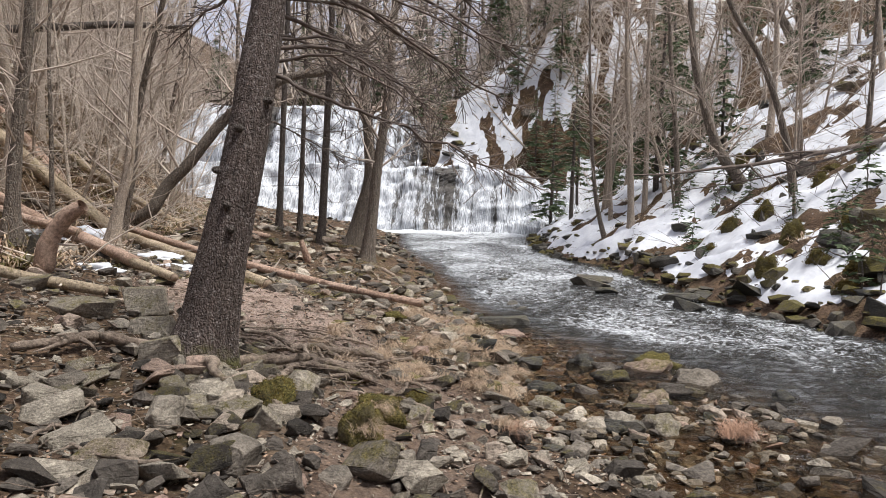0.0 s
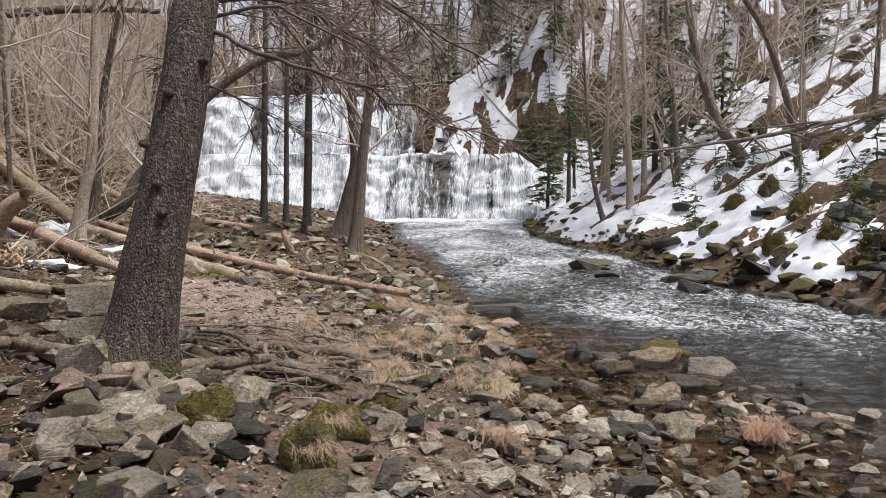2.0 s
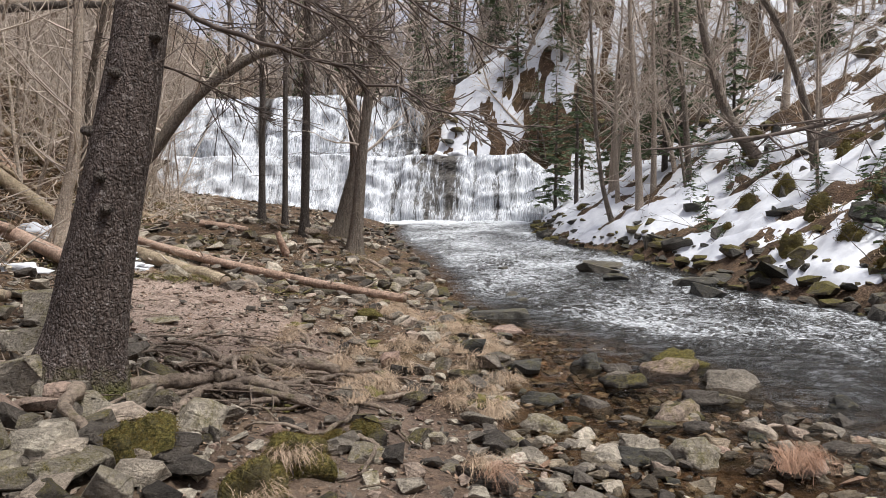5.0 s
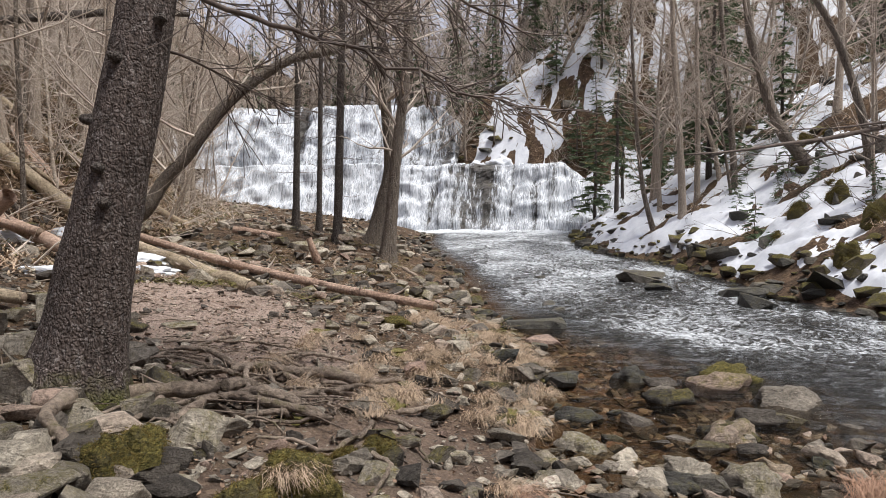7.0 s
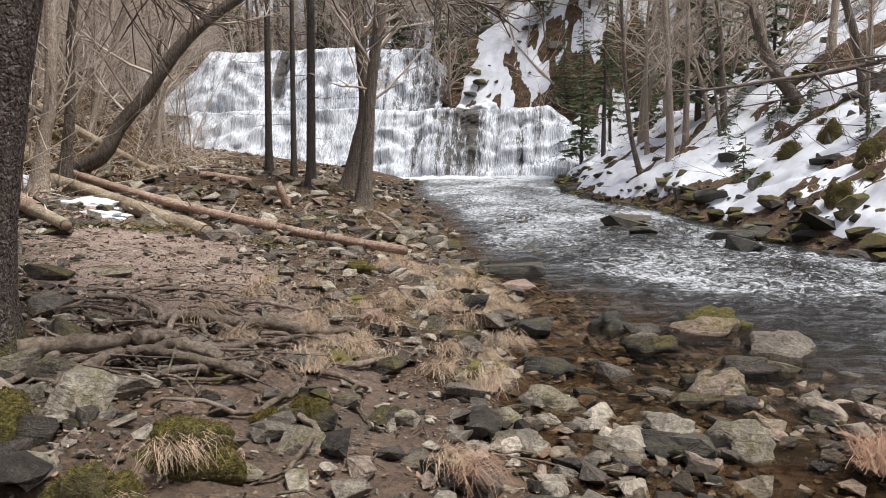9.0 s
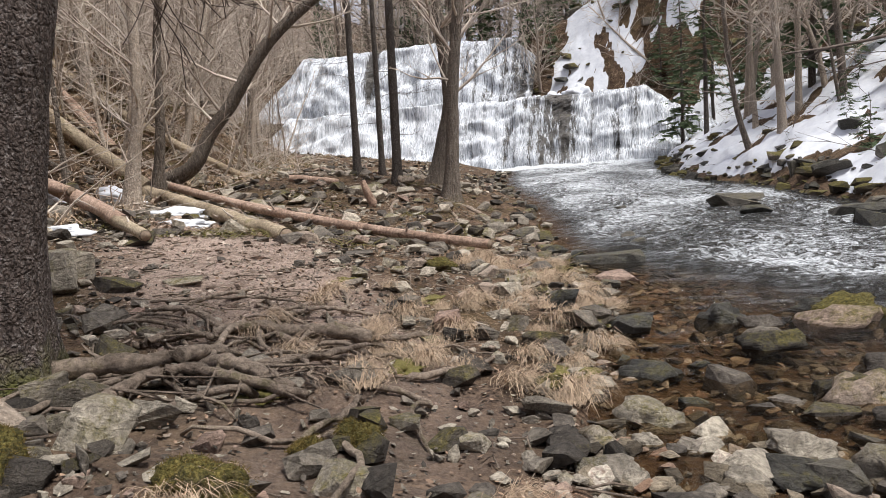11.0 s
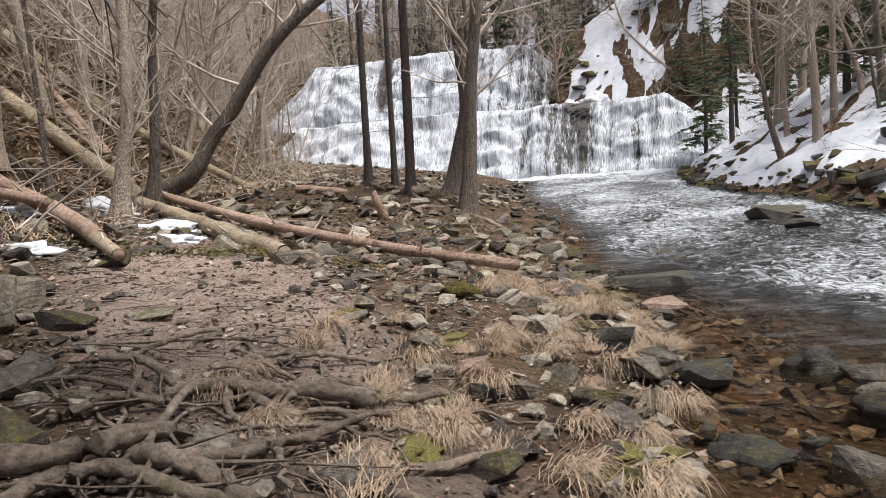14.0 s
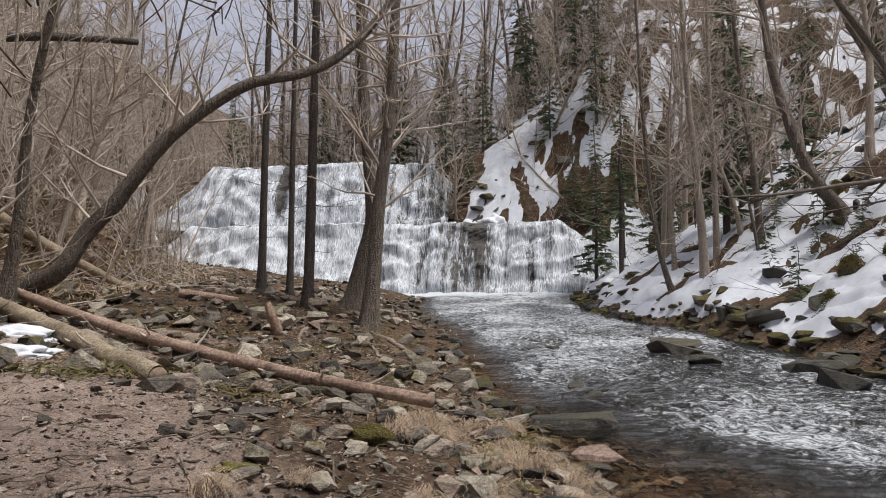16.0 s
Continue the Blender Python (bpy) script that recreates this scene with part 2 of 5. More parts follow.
BED = stone_material("streambed_stone", 0.0, island, 0.2, ((0.0, (0.06, 0.048, 0.034)), (0.4, (0.16, 0.13, 0.092)), (0.7, (0.26, 0.215, 0.155)), (0.9, (0.24, 0.15, 0.1)), (1.0, (0.5, 0.44, 0.36))))
CLIFF = stone_material("cliff_rock", 0.35, random_of, 0.3, ((0.0, (0.07, 0.065, 0.06)), (1.0, (0.11, 0.095, 0.08))))
SPRUCE_BARK = bark_material("spruce_bark", (0.035, 0.026, 0.022), (0.2, 0.155, 0.134), (0.5, 0.45, 0.42), 1.25, 1.0, 0.03)
DARK_BARK = bark_material("dark_spruce_bark", (0.05, 0.041, 0.035), (0.2, 0.165, 0.14), (0.4, 0.37, 0.34), 1.4, 0.3)
PALE_BARK = bark_material("pale_hardwood_bark", (0.27, 0.215, 0.165), (0.54, 0.45, 0.36), (0.6, 0.55, 0.48), 0.7, 0.0, 0.014)
GREY_BARK = bark_material("grey_bark", (0.08, 0.064, 0.052), (0.3, 0.245, 0.195), (0.44, 0.41, 0.36), 0.8)
TWIG = plain_material("bare_twigs", (0.3, 0.245, 0.2), (0.68, 0.59, 0.5), 3)
DARKTWIG = plain_material("dark_dead_branches", (0.06, 0.047, 0.04), (0.2, 0.16, 0.135), 6)


def log_material(name, dark, light, patch, moss):
    m, nt, b = material(name, 0.85)
    v = coords(nt)
    big, fine = noise_of(nt, v, 1.6, 7, 0.7), noise_of(nt, v, 24, 8, 0.75)
    c = ramp(nt, big, (0.3, dark), (0.62, light))
    c = blend(nt, 0.85, c, ramp(nt, fine, (0.32, 0.15), (0.68, 0.8)), "OVERLAY")
    c = blend(nt, ramp(nt, noise_of(nt, v, 3.1, 8, 0.8), (0.55, 0.0), (0.66, moss)), c, patch)
    nt.links.new(c, b.inputs["Base Color"])
    bump(nt, b, math_of(nt, "ADD", big, fine), 1.0, 0.05)
    return m


LOGWOOD = log_material("peeled_log", (0.26, 0.16, 0.11), (0.54, 0.39, 0.3), (0.14, 0.09, 0.065), 0.85)
MOSSLOG = log_material("weathered_log", (0.24, 0.18, 0.12), (0.54, 0.44, 0.31), (0.2, 0.18, 0.05), 0.7)
CUTWOOD = plain_material("cut_wood", (0.13, 0.095, 0.07), (0.34, 0.26, 0.19), 14)
ROOTWOOD = log_material("root_bark", (0.12, 0.09, 0.07), (0.42, 0.335, 0.26), (0.14, 0.125, 0.045), 0.7)
NEEDLE = plain_material("evergreen_needles", (0.045, 0.07, 0.035), (0.15, 0.19, 0.1), 5, 0.7, True)
GRASS = plain_material("dead_grass", (0.21, 0.15, 0.1), (0.56, 0.425, 0.3), 6, 0.85, True)
REDGRASS = plain_material("russet_dead_grass", (0.30, 0.17, 0.11), (0.45, 0.29, 0.2), 6, 0.85, True)
MOSS = plain_material("green_moss", (0.04, 0.036, 0.01), (0.22, 0.19, 0.065), 60, 0.95)
LEAF = plain_material("dead_leaves", (0.12, 0.075, 0.05), (0.42, 0.29, 0.2), 30, 0.85, True)
DARKLEAF = plain_material("old_brown_leaves", (0.08, 0.052, 0.034), (0.34, 0.23, 0.15), 5, 0.85, True)
SNOW = snow_material()
GROUND = ground_material()
WATER = water_material()
FALL = fall_material()

# ---------------------------------------------------------------- plan


def table(y, rows):
    """The value at y of a broken line given as (y, value) rows."""
    if y <= rows[0][0]:
        return rows[0][1]
    for (a, u), (b, w) in zip(rows, rows[1:]):
        if y <= b:
            s = (y - a) / (b - a)
            return u + (w - u) * s
    return rows[-1][1]


LEVEL = [(-40, -0.9), (7, -0.41), (10.5, -0.37), (20, -0.33), (25, -0.14), (30, 0.08), (40, 0.62), (53, 1.4)]
LEFT = [(-40, 8), (2, 2.0), (5, 0.8), (7.6, 0.2), (8.5, -0.45), (9.2, -0.65), (10.3, -0.9), (12.7, -0.85), (14, -1.05), (15.8, -1.7), (21, -2.8), (29, -4.5), (36.7, -6.9), (43, -8.4), (48, -9), (50, -14), (52, -27)]
RIGHT = [(-40, 16), (5, 9), (10, 8), (14, 7), (16.5, 6.3), (19.3, 5.6), (21.5, 4.95), (25.5, 4.4), (28, 4.0), (32, 3.2), (35, 1.5), (40, 0.6), (48, 0.3), (54, 2)]
TOE = [(-40, -8), (5, -7.4), (12, -8.8), (16, -10.4), (24, -12.6), (32, -15.4), (42, -20), (47, -25), (55, -31), (90, -38)]


def level(y):
    return table(y, LEVEL)


def rough(x, y, s, k=0.0):
    return noise.noise((x * s, y * s, k))


def height(x, y):
    """The ground's height."""
    w, a, b = level(y), table(y, LEFT), table(y, RIGHT)
    wob = 0.35 * rough(x, y, 0.7, 3.1) if 4 < y < 60 else 0
    if x < a + wob:
        d = a + wob - x
        z = w + 0.02 + table(y, [(11, 0.16), (16, 0.2), (22, 0.28)]) * min(d, 2.5) + 0.13 * max(0, d - 2.5)
        z += 0.4 * math.exp(-((x + 8) / 3.2) ** 2 - ((y - 25) / 3.5) ** 2)
        t = table(y, TOE) + 0.8 * rough(0, y, 0.25, 9)
        if x < t:
            e = t - x
            z += 0.78 * min(e, 60) + 0.1 * max(0, e - 60) - 0.3 * min(e, 1)
            z += 0.35 * min(1, e / 2) * rough(x, y, 0.45, 5)
        flat = 0.075 if d < 9 else 0.12
        z += min(1, d / 0.8) * (flat * rough(x, y, 0.9, 1) + 0.05 * rough(x, y, 2.6, 2) + 0.02 * rough(x, y, 7, 4))
    elif x > b:
        d = x - b
        z = w + 0.05 + 0.55 * min(d, 4) + 0.66 * max(0, min(d, 60) - 4) + 0.15 * max(0, d - 60)
        z += min(1, d / 0.7) * (0.45 * rough(x, y, 0.35, 6) + 0.25 * rough(x, y, 1.1, 7) + 0.06 * rough(x, y, 3.5, 8))
    else:
        d = min(x - a - wob, b - x)
        shoal = 0.16 if y < 16 else 0.3
        z = w - min(0.02 + 0.12 * d, shoal) + 0.035 * rough(x, y, 2.2, 2)
        if y < 12.5 and x > -0.7:
            bar = math.exp(-((x - 1.4) / 1.5) ** 2 - ((y - 9.3) / 2.0) ** 2)
            z += 0.15 * bar
    if y > 53:
        back = 0.1 + 0.75 * (y - 53) if y < 58 else 3.85 + 1.225 * (y - 58) if y < 64 else 11.2 + 0.12 * (y - 64) + 0.1 * max(0, y - 90)
        s = max(0.0, min(1.0, (x + 12) / 22))
        s = s * s * (3 - 2 * s)
        z2 = min(back, 26) + s * min(70, 0.75 * (y - 53) + 3) * max(0, min(1, (y - 56) / 5))
        z = max(z, z2 + min(1, (y - 53) / 5) * 0.5 * rough(x, y, 0.3, 6))
    return min(z, 85)


def spread(stops):
    """Grid lines: (from, to, step) stretches, joined."""
    out = []
    for a, b, s in stops:
        n = max(1, round((b - a) / s))
        out += [a + (b - a) * i / n for i in range(n)]
    return out + [stops[-1][1]]


def mesh_of(name, verts, faces, mats, smooth=True, slots=None):
    me = bpy.data.meshes.new(name)
    me.from_pydata(verts, [], faces)
    for m in mats if isinstance(mats, (list, tuple)) else [mats]:
        me.materials.append(m)
    if smooth:
        me.polygons.foreach_set("use_smooth", [True] * len(me.polygons))
    if slots:
        me.polygons.foreach_set("material_index", slots)
    me.update()
    return me


def part(name, me, parent=None, label=""):
    ob = new(name, me)
    ob.parent = parent
    if label:
        tagged(ob, label)
    return ob


def sheet(xs, ys, f, keep=None):
    verts = [(x, y, f(x, y)) for y in ys for x in xs]
    n = len(xs)
    faces = []
    for j in range(len(ys) - 1):
        for i in range(n - 1):
            if keep is None or keep((xs[i] + xs[i + 1]) / 2, (ys[j] + ys[j + 1]) / 2):
                faces.append((j * n + i, j * n + i + 1, (j + 1) * n + i + 1, (j + 1) * n + i))
    return verts, faces


GX = spread([(-700, -120, 80), (-120, -40, 8), (-40, -16, 1.0), (-16, -8, 0.3), (-8, 4, 0.11), (4, 12, 0.2), (12, 40, 0.9), (40, 120, 8), (120, 700, 80)])
GY = spread([(-300, -40, 40), (-40, 0, 3), (0, 5, 0.25), (5, 18, 0.11), (18, 34, 0.22), (34, 70, 0.5), (70, 150, 4), (150, 900, 75)])
gv, gf = sheet(GX, GY, height)


def trail(x, y):
    """How far a spot lies from the trodden path, which is broader on the open bank."""
    c = table(y, [(3, -1.2), (6, -1.4), (9, -1.9), (11.5, -4.2), (14, -6.2), (18, -7.5)])
    return abs(x - c) - table(y, [(9, 0.0), (11, 0.7), (14, 0.7), (17, 0.0)])


gm = mesh_of("ground", gv, gf, GROUND)
worn = gm.attributes.new("trodden", "FLOAT", "POINT")
worn.data.foreach_set("value", [table(y, [(6, 0.3), (9.5, 0.35), (11, 0.85), (12, 1.0)]) * max(0.0, min(1.0, 1.35 - trail(x, y) + 0.5 * rough(x, y, 1.2, 31))) if 2 < y < 19 and -10 < x < 2 else 0.0 for x, y, z in gv])
ground = tagged(new("ground", gm), "brown leaf-littered valley floor and steep wooded banks", "ground", kind="structure")

# ---------------------------------------------------------------- stream


def wave(x, y):
    a, b = table(y, LEFT), table(y, RIGHT)
    d = min(x - a, b - x)
    r = rapid_at(x, y)
    z = level(y) + (0.018 + 0.09 * r) * noise.noise((x * 1.3, y * 1.3, 2)) + (0.012 + 0.08 * r) * noise.noise((x * 3.1, y * 3.6, 7))
    if y > 18:
        z += 0.05 * min(1, max(0, d)) * math.sin(y * 1.1 + 1.5 * noise.noise((x * 0.5, y * 0.3, 1)))
    return z


def rapid_at(x, y):
    a, b = table(y, LEFT), table(y, RIGHT)
    s = (x - a) / max(0.5, b - a)
    r = table(y, [(0, 0.0), (9, 0.1), (12, 0.3), (15, 0.75), (17, 0.85), (20, 0.75), (26, 0.95), (34, 0.9), (46, 1.0), (50, 1.1), (52, 1.9)])
    edge = table(y, [(14, 0.3), (20, 0.1)])
    r *= 0.82 + 0.4 * noise.noise((x * 0.35, y * 0.3, 4))
    r *= max(0.0, min(1.0, (s - edge * 0.5) / edge)) * max(0.0, min(1.0, (1.02 - s) / 0.12))
    return r


def depth_at(x, y):
    a = table(y, LEFT)
    k = table(y, [(0, 5.0), (8, 3.4), (11, 2.6), (14, 1.6), (18, 0.7)])
    return max(0.0, min(1.0, (x - a - k * 0.45) / k))


WX = spread([(-30, -10, 0.6), (-10, -4, 0.25), (-4, 7, 0.13), (7, 18, 0.5)])
WY = spread([(-40, 4, 2), (4, 20, 0.13), (20, 54, 0.25)])
wv, wf = sheet(WX, WY, wave, lambda x, y: table(y, LEFT) - 1.2 < x < table(y, RIGHT) + 1.0)
wm = mesh_of("stream", wv, wf, WATER)
for key, fn in (("depth", depth_at), ("rapid", rapid_at)):
    at = wm.attributes.new(key, "FLOAT", "POINT")
    at.data.foreach_set("value", [fn(x, y) for x, y, z in wv])
stream = tagged(new("stream", wm), "clear shallow stream breaking into white rapids", "stream", kind="structure")
stream.visible_shadow = False

# ---------------------------------------------------------------- waterfall
LOWER = dict(key=11.0, foot=(52.3, 0.9), brow=(55.7, 6.35), shelf=(58.6, 6.5), ledges=4, left=(-27.3, 0.9), right=(-0.6, 0.75), lie=0.0)
UPPER = dict(key=9.0, foot=(58.2, 6.2), brow=(61.4, 11.8), shelf=(66.0, 12.1), ledges=3, left=(-28.6, 1.3), right=(-10.6, 1.0), lie=-0.01)


def face_at(profile, x, s, out=0.0):
    """A point of a fall's rock face: x across, s from the foot (0) to the back of the brow (1)."""
    k, n = profile["key"], profile["ledges"]
    (y0, z0), (y1, z1), (y2, z2) = profile["foot"], profile["brow"], profile["shelf"]
    if s < 0.88:
        u = s / 0.88
        q = u * n + (1.4 * noise.noise((x * 0.13, 1.7, k)) + 0.7 * noise.noise((x * 0.42, 5.1, k)) + 0.3 * noise.noise((x * 1.3, 2.1, k))) * min(1, 4 * u * (1 - u) * 1.6)
        i = math.floor(q)
        e = max(0.0, min(1.0, (q - i - 0.7) / 0.3))
        mark = max(0.0, min(1.0, 0.5 + 1.1 * noise.noise((x * 0.23, i * 3.1, k + 2))))
        back = (q + (i + e * e * (3 - 2 * e) - q) * (0.1 + 0.5 * mark)) / n
        y, z = y0 + (y1 - y0) * max(0.0, min(1.0, back)), z0 + (z1 - z0) * u
    else:
        u = (s - 0.88) / 0.12
        y, z = y1 + (y2 - y1) * u, z1 + (z2 - z1) * u
    y += 0.9 * noise.noise((x * 0.17, 0, k)) + 0.35 * noise.noise((x * 0.8, z * 0.7, k)) + 0.16 * noise.noise((math.floor(x * 1.3 + 0.6 * noise.noise((x, z, 4))) * 1.9, z * 1.1, k))
    z += (0.22 * noise.noise((x * 0.4, z * 0.4, k)) + 0.12 * noise.noise((x * 1.4, z, k))) * min(1, s * 4) + profile["lie"] * (x + 13)
    for sign, (edge, fall_off) in ((-1, profile["left"]), (1, profile["right"])):
        z -= max(0.0, sign * (x - edge)) * fall_off * s
    return Vector((x, y - out, z))


def fall(name, profile, x0, x1, thin, seed, label):
    rng = random.Random(seed)
    xs = spread([(x0, x1, 0.18)])
    n, rows_ = len(xs), 44
    verts = [face_at(profile, x, j / rows_) + Vector((0, 0.12 * noise.noise((x * 3, j, 1)), 0.05 * noise.noise((x * 4, j * 2, 3)))) for j in range(rows_ + 1) for x in xs]
    faces = [(j * n + i, j * n + i + 1, (j + 1) * n + i + 1, (j + 1) * n + i) for j in range(rows_) for i in range(n - 1)]
    top = tagged(new(name), label, "waterfall")
    part("rock_face", mesh_of("rock_face", verts, faces, CLIFF, False), top, "dark wet layered rock")
    # the water: veils that follow the ledges, torn open where the rock shows
    for layer in range(2):
        xs = spread([(x0, x1, 0.11)])
        n, rows_ = len(xs), 56
        verts, flow = [], []
        for j in range(rows_ + 1):
            s = j / rows_
            for x in xs:
                out = 0.07 + 0.09 * layer + 0.16 * max(0.0, noise.noise((x * 0.8, layer * 9, s * 9))) + 0.05 * noise.noise((x * 5, s * 4, 3 + layer)) + 0.03 * noise.noise((x * 14, s * 7, layer))
                verts.append(face_at(profile, x, s, out))
                dens = 0.1 * noise.noise((x * 0.5, s * 1.3, seed + layer * 5)) + 0.19 * noise.noise((x * 2.4, s * 1.1, seed + 4)) + 0.03 * noise.noise((x * 0.9, s * 9, seed + 9))
                flow.append(dens - thin(x, s) - 0.06 * layer)
        faces = [(j * n + i, j * n + i + 1, (j + 1) * n + i + 1, (j + 1) * n + i) for j in range(rows_) for i in range(n - 1)]
        me = mesh_of("falling_water", verts, faces, FALL)
        at = me.attributes.new("flow", "FLOAT", "POINT")
        at.data.foreach_set("value", flow)
        part("falling_water", me, top, "white veil of falling water")
    return top


fall("lower_waterfall", LOWER, -30.5, 5.0, lambda x, s: 0.26 * math.exp(-((x + 6.6) / 1.6) ** 2) * (0.5 + 0.5 * s) + 0.07 * max(0, min(1, (x + 15) / 4)) - 0.09, 3, "broad lower tier of a white stepped waterfall")
fall("upper_waterfall", UPPER, -33, -8.6, lambda x, s: 0.4 * math.exp(-((x + 22.0) / 0.5) ** 2) * min(1, 2.5 * s) + 0.1 * max(0, min(1, (x + 16) / 3)) - 0.03, 8, "upper tier of a white stepped waterfall")

# ---------------------------------------------------------------- trees


class Shape:
    """Vertices and faces gathered for one mesh."""

    def __init__(self):
        self.v, self.f, self.s = [], [], []

    def tube(self, pts, radii, n=6, slot=0, cap=False):
        b0 = len(self.v)
        for i, p in enumerate(pts):
            d = (pts[min(i + 1, len(pts) - 1)] - pts[max(i - 1, 0)])
            d = d.normalized() if d.length > 1e-6 else Vector((0, 0, 1))
            a = d.cross(Vector((0.31, 0.95, 0.05)) if abs(d.y) < 0.9 else Vector((1, 0, 0))).normalized()
            c = d.cross(a)
            for k in range(n):
                t = math.tau * k / n
                self.v.append(p + (a * math.cos(t) + c * math.sin(t)) * radii[i])
        for i in range(len(pts) - 1):
            for k in range(n):
                q = b0 + i * n
                self.f.append((q + k, q + (k + 1) % n, q + n + (k + 1) % n, q + n + k))
                self.s.append(slot)
        if cap:
            self.f.append(tuple(b0 + k for k in range(n))[::-1])
            self.f.append(tuple(b0 + (len(pts) - 1) * n + k for k in range(n)))
            self.s += [slot, slot]

    def mesh(self, name, mats, smooth=True):
        return mesh_of(name, self.v, self.f, mats, smooth, self.s if isinstance(mats, list) else None)


def twigs(sh, rng, p, d, length, r, level_, droop=0.0, dense=5):
    """A branch from p along d that forks on."""
    n = 4 if level_ > 0 else 2
    pts, q, e = [p.copy()], p.copy(), d.normalized()
    for i in range(n):
        e = (e + Vector((rng.gauss(0, 0.13), rng.gauss(0, 0.13), rng.gauss(0, 0.1) - droop + 0.03))).normalized()
        q = q + e * (length / n)
        pts.append(q.copy())
    sh.tube(pts, [max(0.004, r * (1 - 0.85 * i / n)) for i in range(n + 1)], 5 if r > 0.03 else 3)
    if level_ > 0:
        for k in range(dense):
            s = rng.uniform(0.25, 1.0)
            i = min(n - 1, int(s * n))
            at = pts[i].lerp(pts[i + 1], s * n - i)
            side = Vector((rng.gauss(0, 1), rng.gauss(0, 1), rng.gauss(0.1, 0.6))).normalized()
            twigs(sh, rng, at, (e + side * 0.9), length * rng.uniform(0.3, 0.6), r * 0.5, level_ - 1, droop, dense)


def bare_tree(seed, h, r, lean=0.05, first=0.3, limbs=22, bark=GREY_BARK, reach=0.28, dense=3):
    rng = random.Random(seed)
    t, c = Shape(), Shape()
    pts, q = [], Vector((0, 0, -0.3))
    ang = rng.uniform(0, math.tau)
    e = Vector((lean * math.cos(ang), lean * math.sin(ang), 1))
    n = 12
    for i in range(n + 1):
        pts.append(q.copy())
        e = (e + Vector((rng.gauss(0, 0.045), rng.gauss(0, 0.045), 0.06))).normalized()
        q = q + e * (h / n)
    rad = [r * (1.35 if i == 0 else 1) * (1 - 0.9 * i / n) + 0.006 for i in range(n + 1)]
    t.tube(pts, rad, 8)
    for k in range(limbs):
        s = first + (1 - first) * (k + rng.random()) / limbs
        i = min(n - 1, int(s * n))
        at = pts[i].lerp(pts[i + 1], s * n - i)
        a = rng.uniform(0, math.tau)
        d = Vector((math.cos(a), math.sin(a), rng.uniform(0.2, 1.1)))
        twigs(c, rng, at, d, h * reach * (1.15 - s * 0.75) * rng.uniform(0.6, 1.2), r * 0.38 * (1.1 - 0.6 * s), 2, 0.0, dense)
    return t.mesh("trunk", bark), c.mesh("crown", TWIG)


def evergreen(seed, h, r, first=0.1, whorls=26, reach=0.2, dense=1.0):
    rng = random.Random(seed)
    t, c = Shape(), Shape()
    n = 8
    pts = [Vector((0.1 * rng.gauss(0, 1) * i / n, 0.1 * rng.gauss(0, 1) * i / n, -0.3 + h * i / n)) for i in range(n + 1)]
    t.tube(pts, [r * (1 - 0.95 * i / n) + 0.004 for i in range(n + 1)], 7)
    for w in range(whorls):
        s = first + (0.99 - first) * (w / whorls)
        for k in range(rng.randint(3, 5)):
            a = rng.uniform(0, math.tau)
            if rng.random() > dense:
                continue
            length = h * reach * (1.02 - s) * rng.uniform(0.55, 1.15) + 0.12
            p = Vector((0, 0, -0.3 + h * s + rng.uniform(-0.1, 0.1)))
            d = Vector((math.cos(a), math.sin(a), rng.uniform(-0.25, 0.15)))
            m = 5
            line = [p + d * (length * i / m) + Vector((0, 0, -0.16 * length * (i / m) ** 2)) for i in range(m + 1)]
            c.tube(line, [0.012 * (1 - 0.7 * i / m) * h / 8 for i in range(m + 1)], 3, 0)
            for j in range(int(8 + length * 11)):
                u = rng.uniform(0.15, 1)
                i = min(m - 1, int(u * m))
                q = line[i].lerp(line[i + 1], u * m - i)
                side = Vector((-d.y, d.x, 0)) * rng.choice((-1, 1)) + d * rng.uniform(0.3, 0.9) + Vector((0, 0, rng.uniform(-0.6, 0.25)))
                ln = (0.1 + 0.3 * length * (1.1 - u)) * rng.uniform(0.5, 1.1)
                wd = Vector((rng.gauss(0, 1), rng.gauss(0, 1), rng.gauss(0, 1))).normalized() * ln * 0.19
                tip = q + side.normalized() * ln
                b0 = len(c.v)
                c.v += [q - wd, q + wd, tip + wd * 0.4 - Vector((0, 0, 0.05 * ln)), tip - wd * 0.4]
                c.f.append((b0, b0 + 1, b0 + 2, b0 + 3))
                c.s.append(1)
    return t.mesh("trunk", DARK_BARK), c.mesh("crown", [TWIG, NEEDLE], False)


def on(x, y, sink=0.0):
    return Vector((x, y, height(x, y) - sink))


BARES = [bare_tree(s, h, r, l, f, n_, b) for s, h, r, l, f, n_, b in ((11, 15, 0.13, 0.06, 0.2, 28, PALE_BARK), (12, 12, 0.09, 0.1, 0.12, 28, GREY_BARK), (13, 17, 0.16, 0.05, 0.3, 26, PALE_BARK), (14, 9, 0.06, 0.15, 0.1, 26, PALE_BARK), (15, 14, 0.12, 0.12, 0.15, 28, PALE_BARK))]
FARS = [bare_tree(s, h, r, 0.06, 0.1, 26, GREY_BARK, 0.28, 2) for s, h, r in ((21, 14, 0.14), (22, 17, 0.16), (23, 11, 0.1))]
SHRUBS = [bare_tree(s, 4.4, 0.03, 0.25, 0.05, 15, PALE_BARK, 0.42, 2) for s in (31, 32, 33)]
BRUSH = [bare_tree(s, 4.6, 0.065, 0.3, 0.02, 24, GREY_BARK, 0.45, 2) for s in (34, 35)]
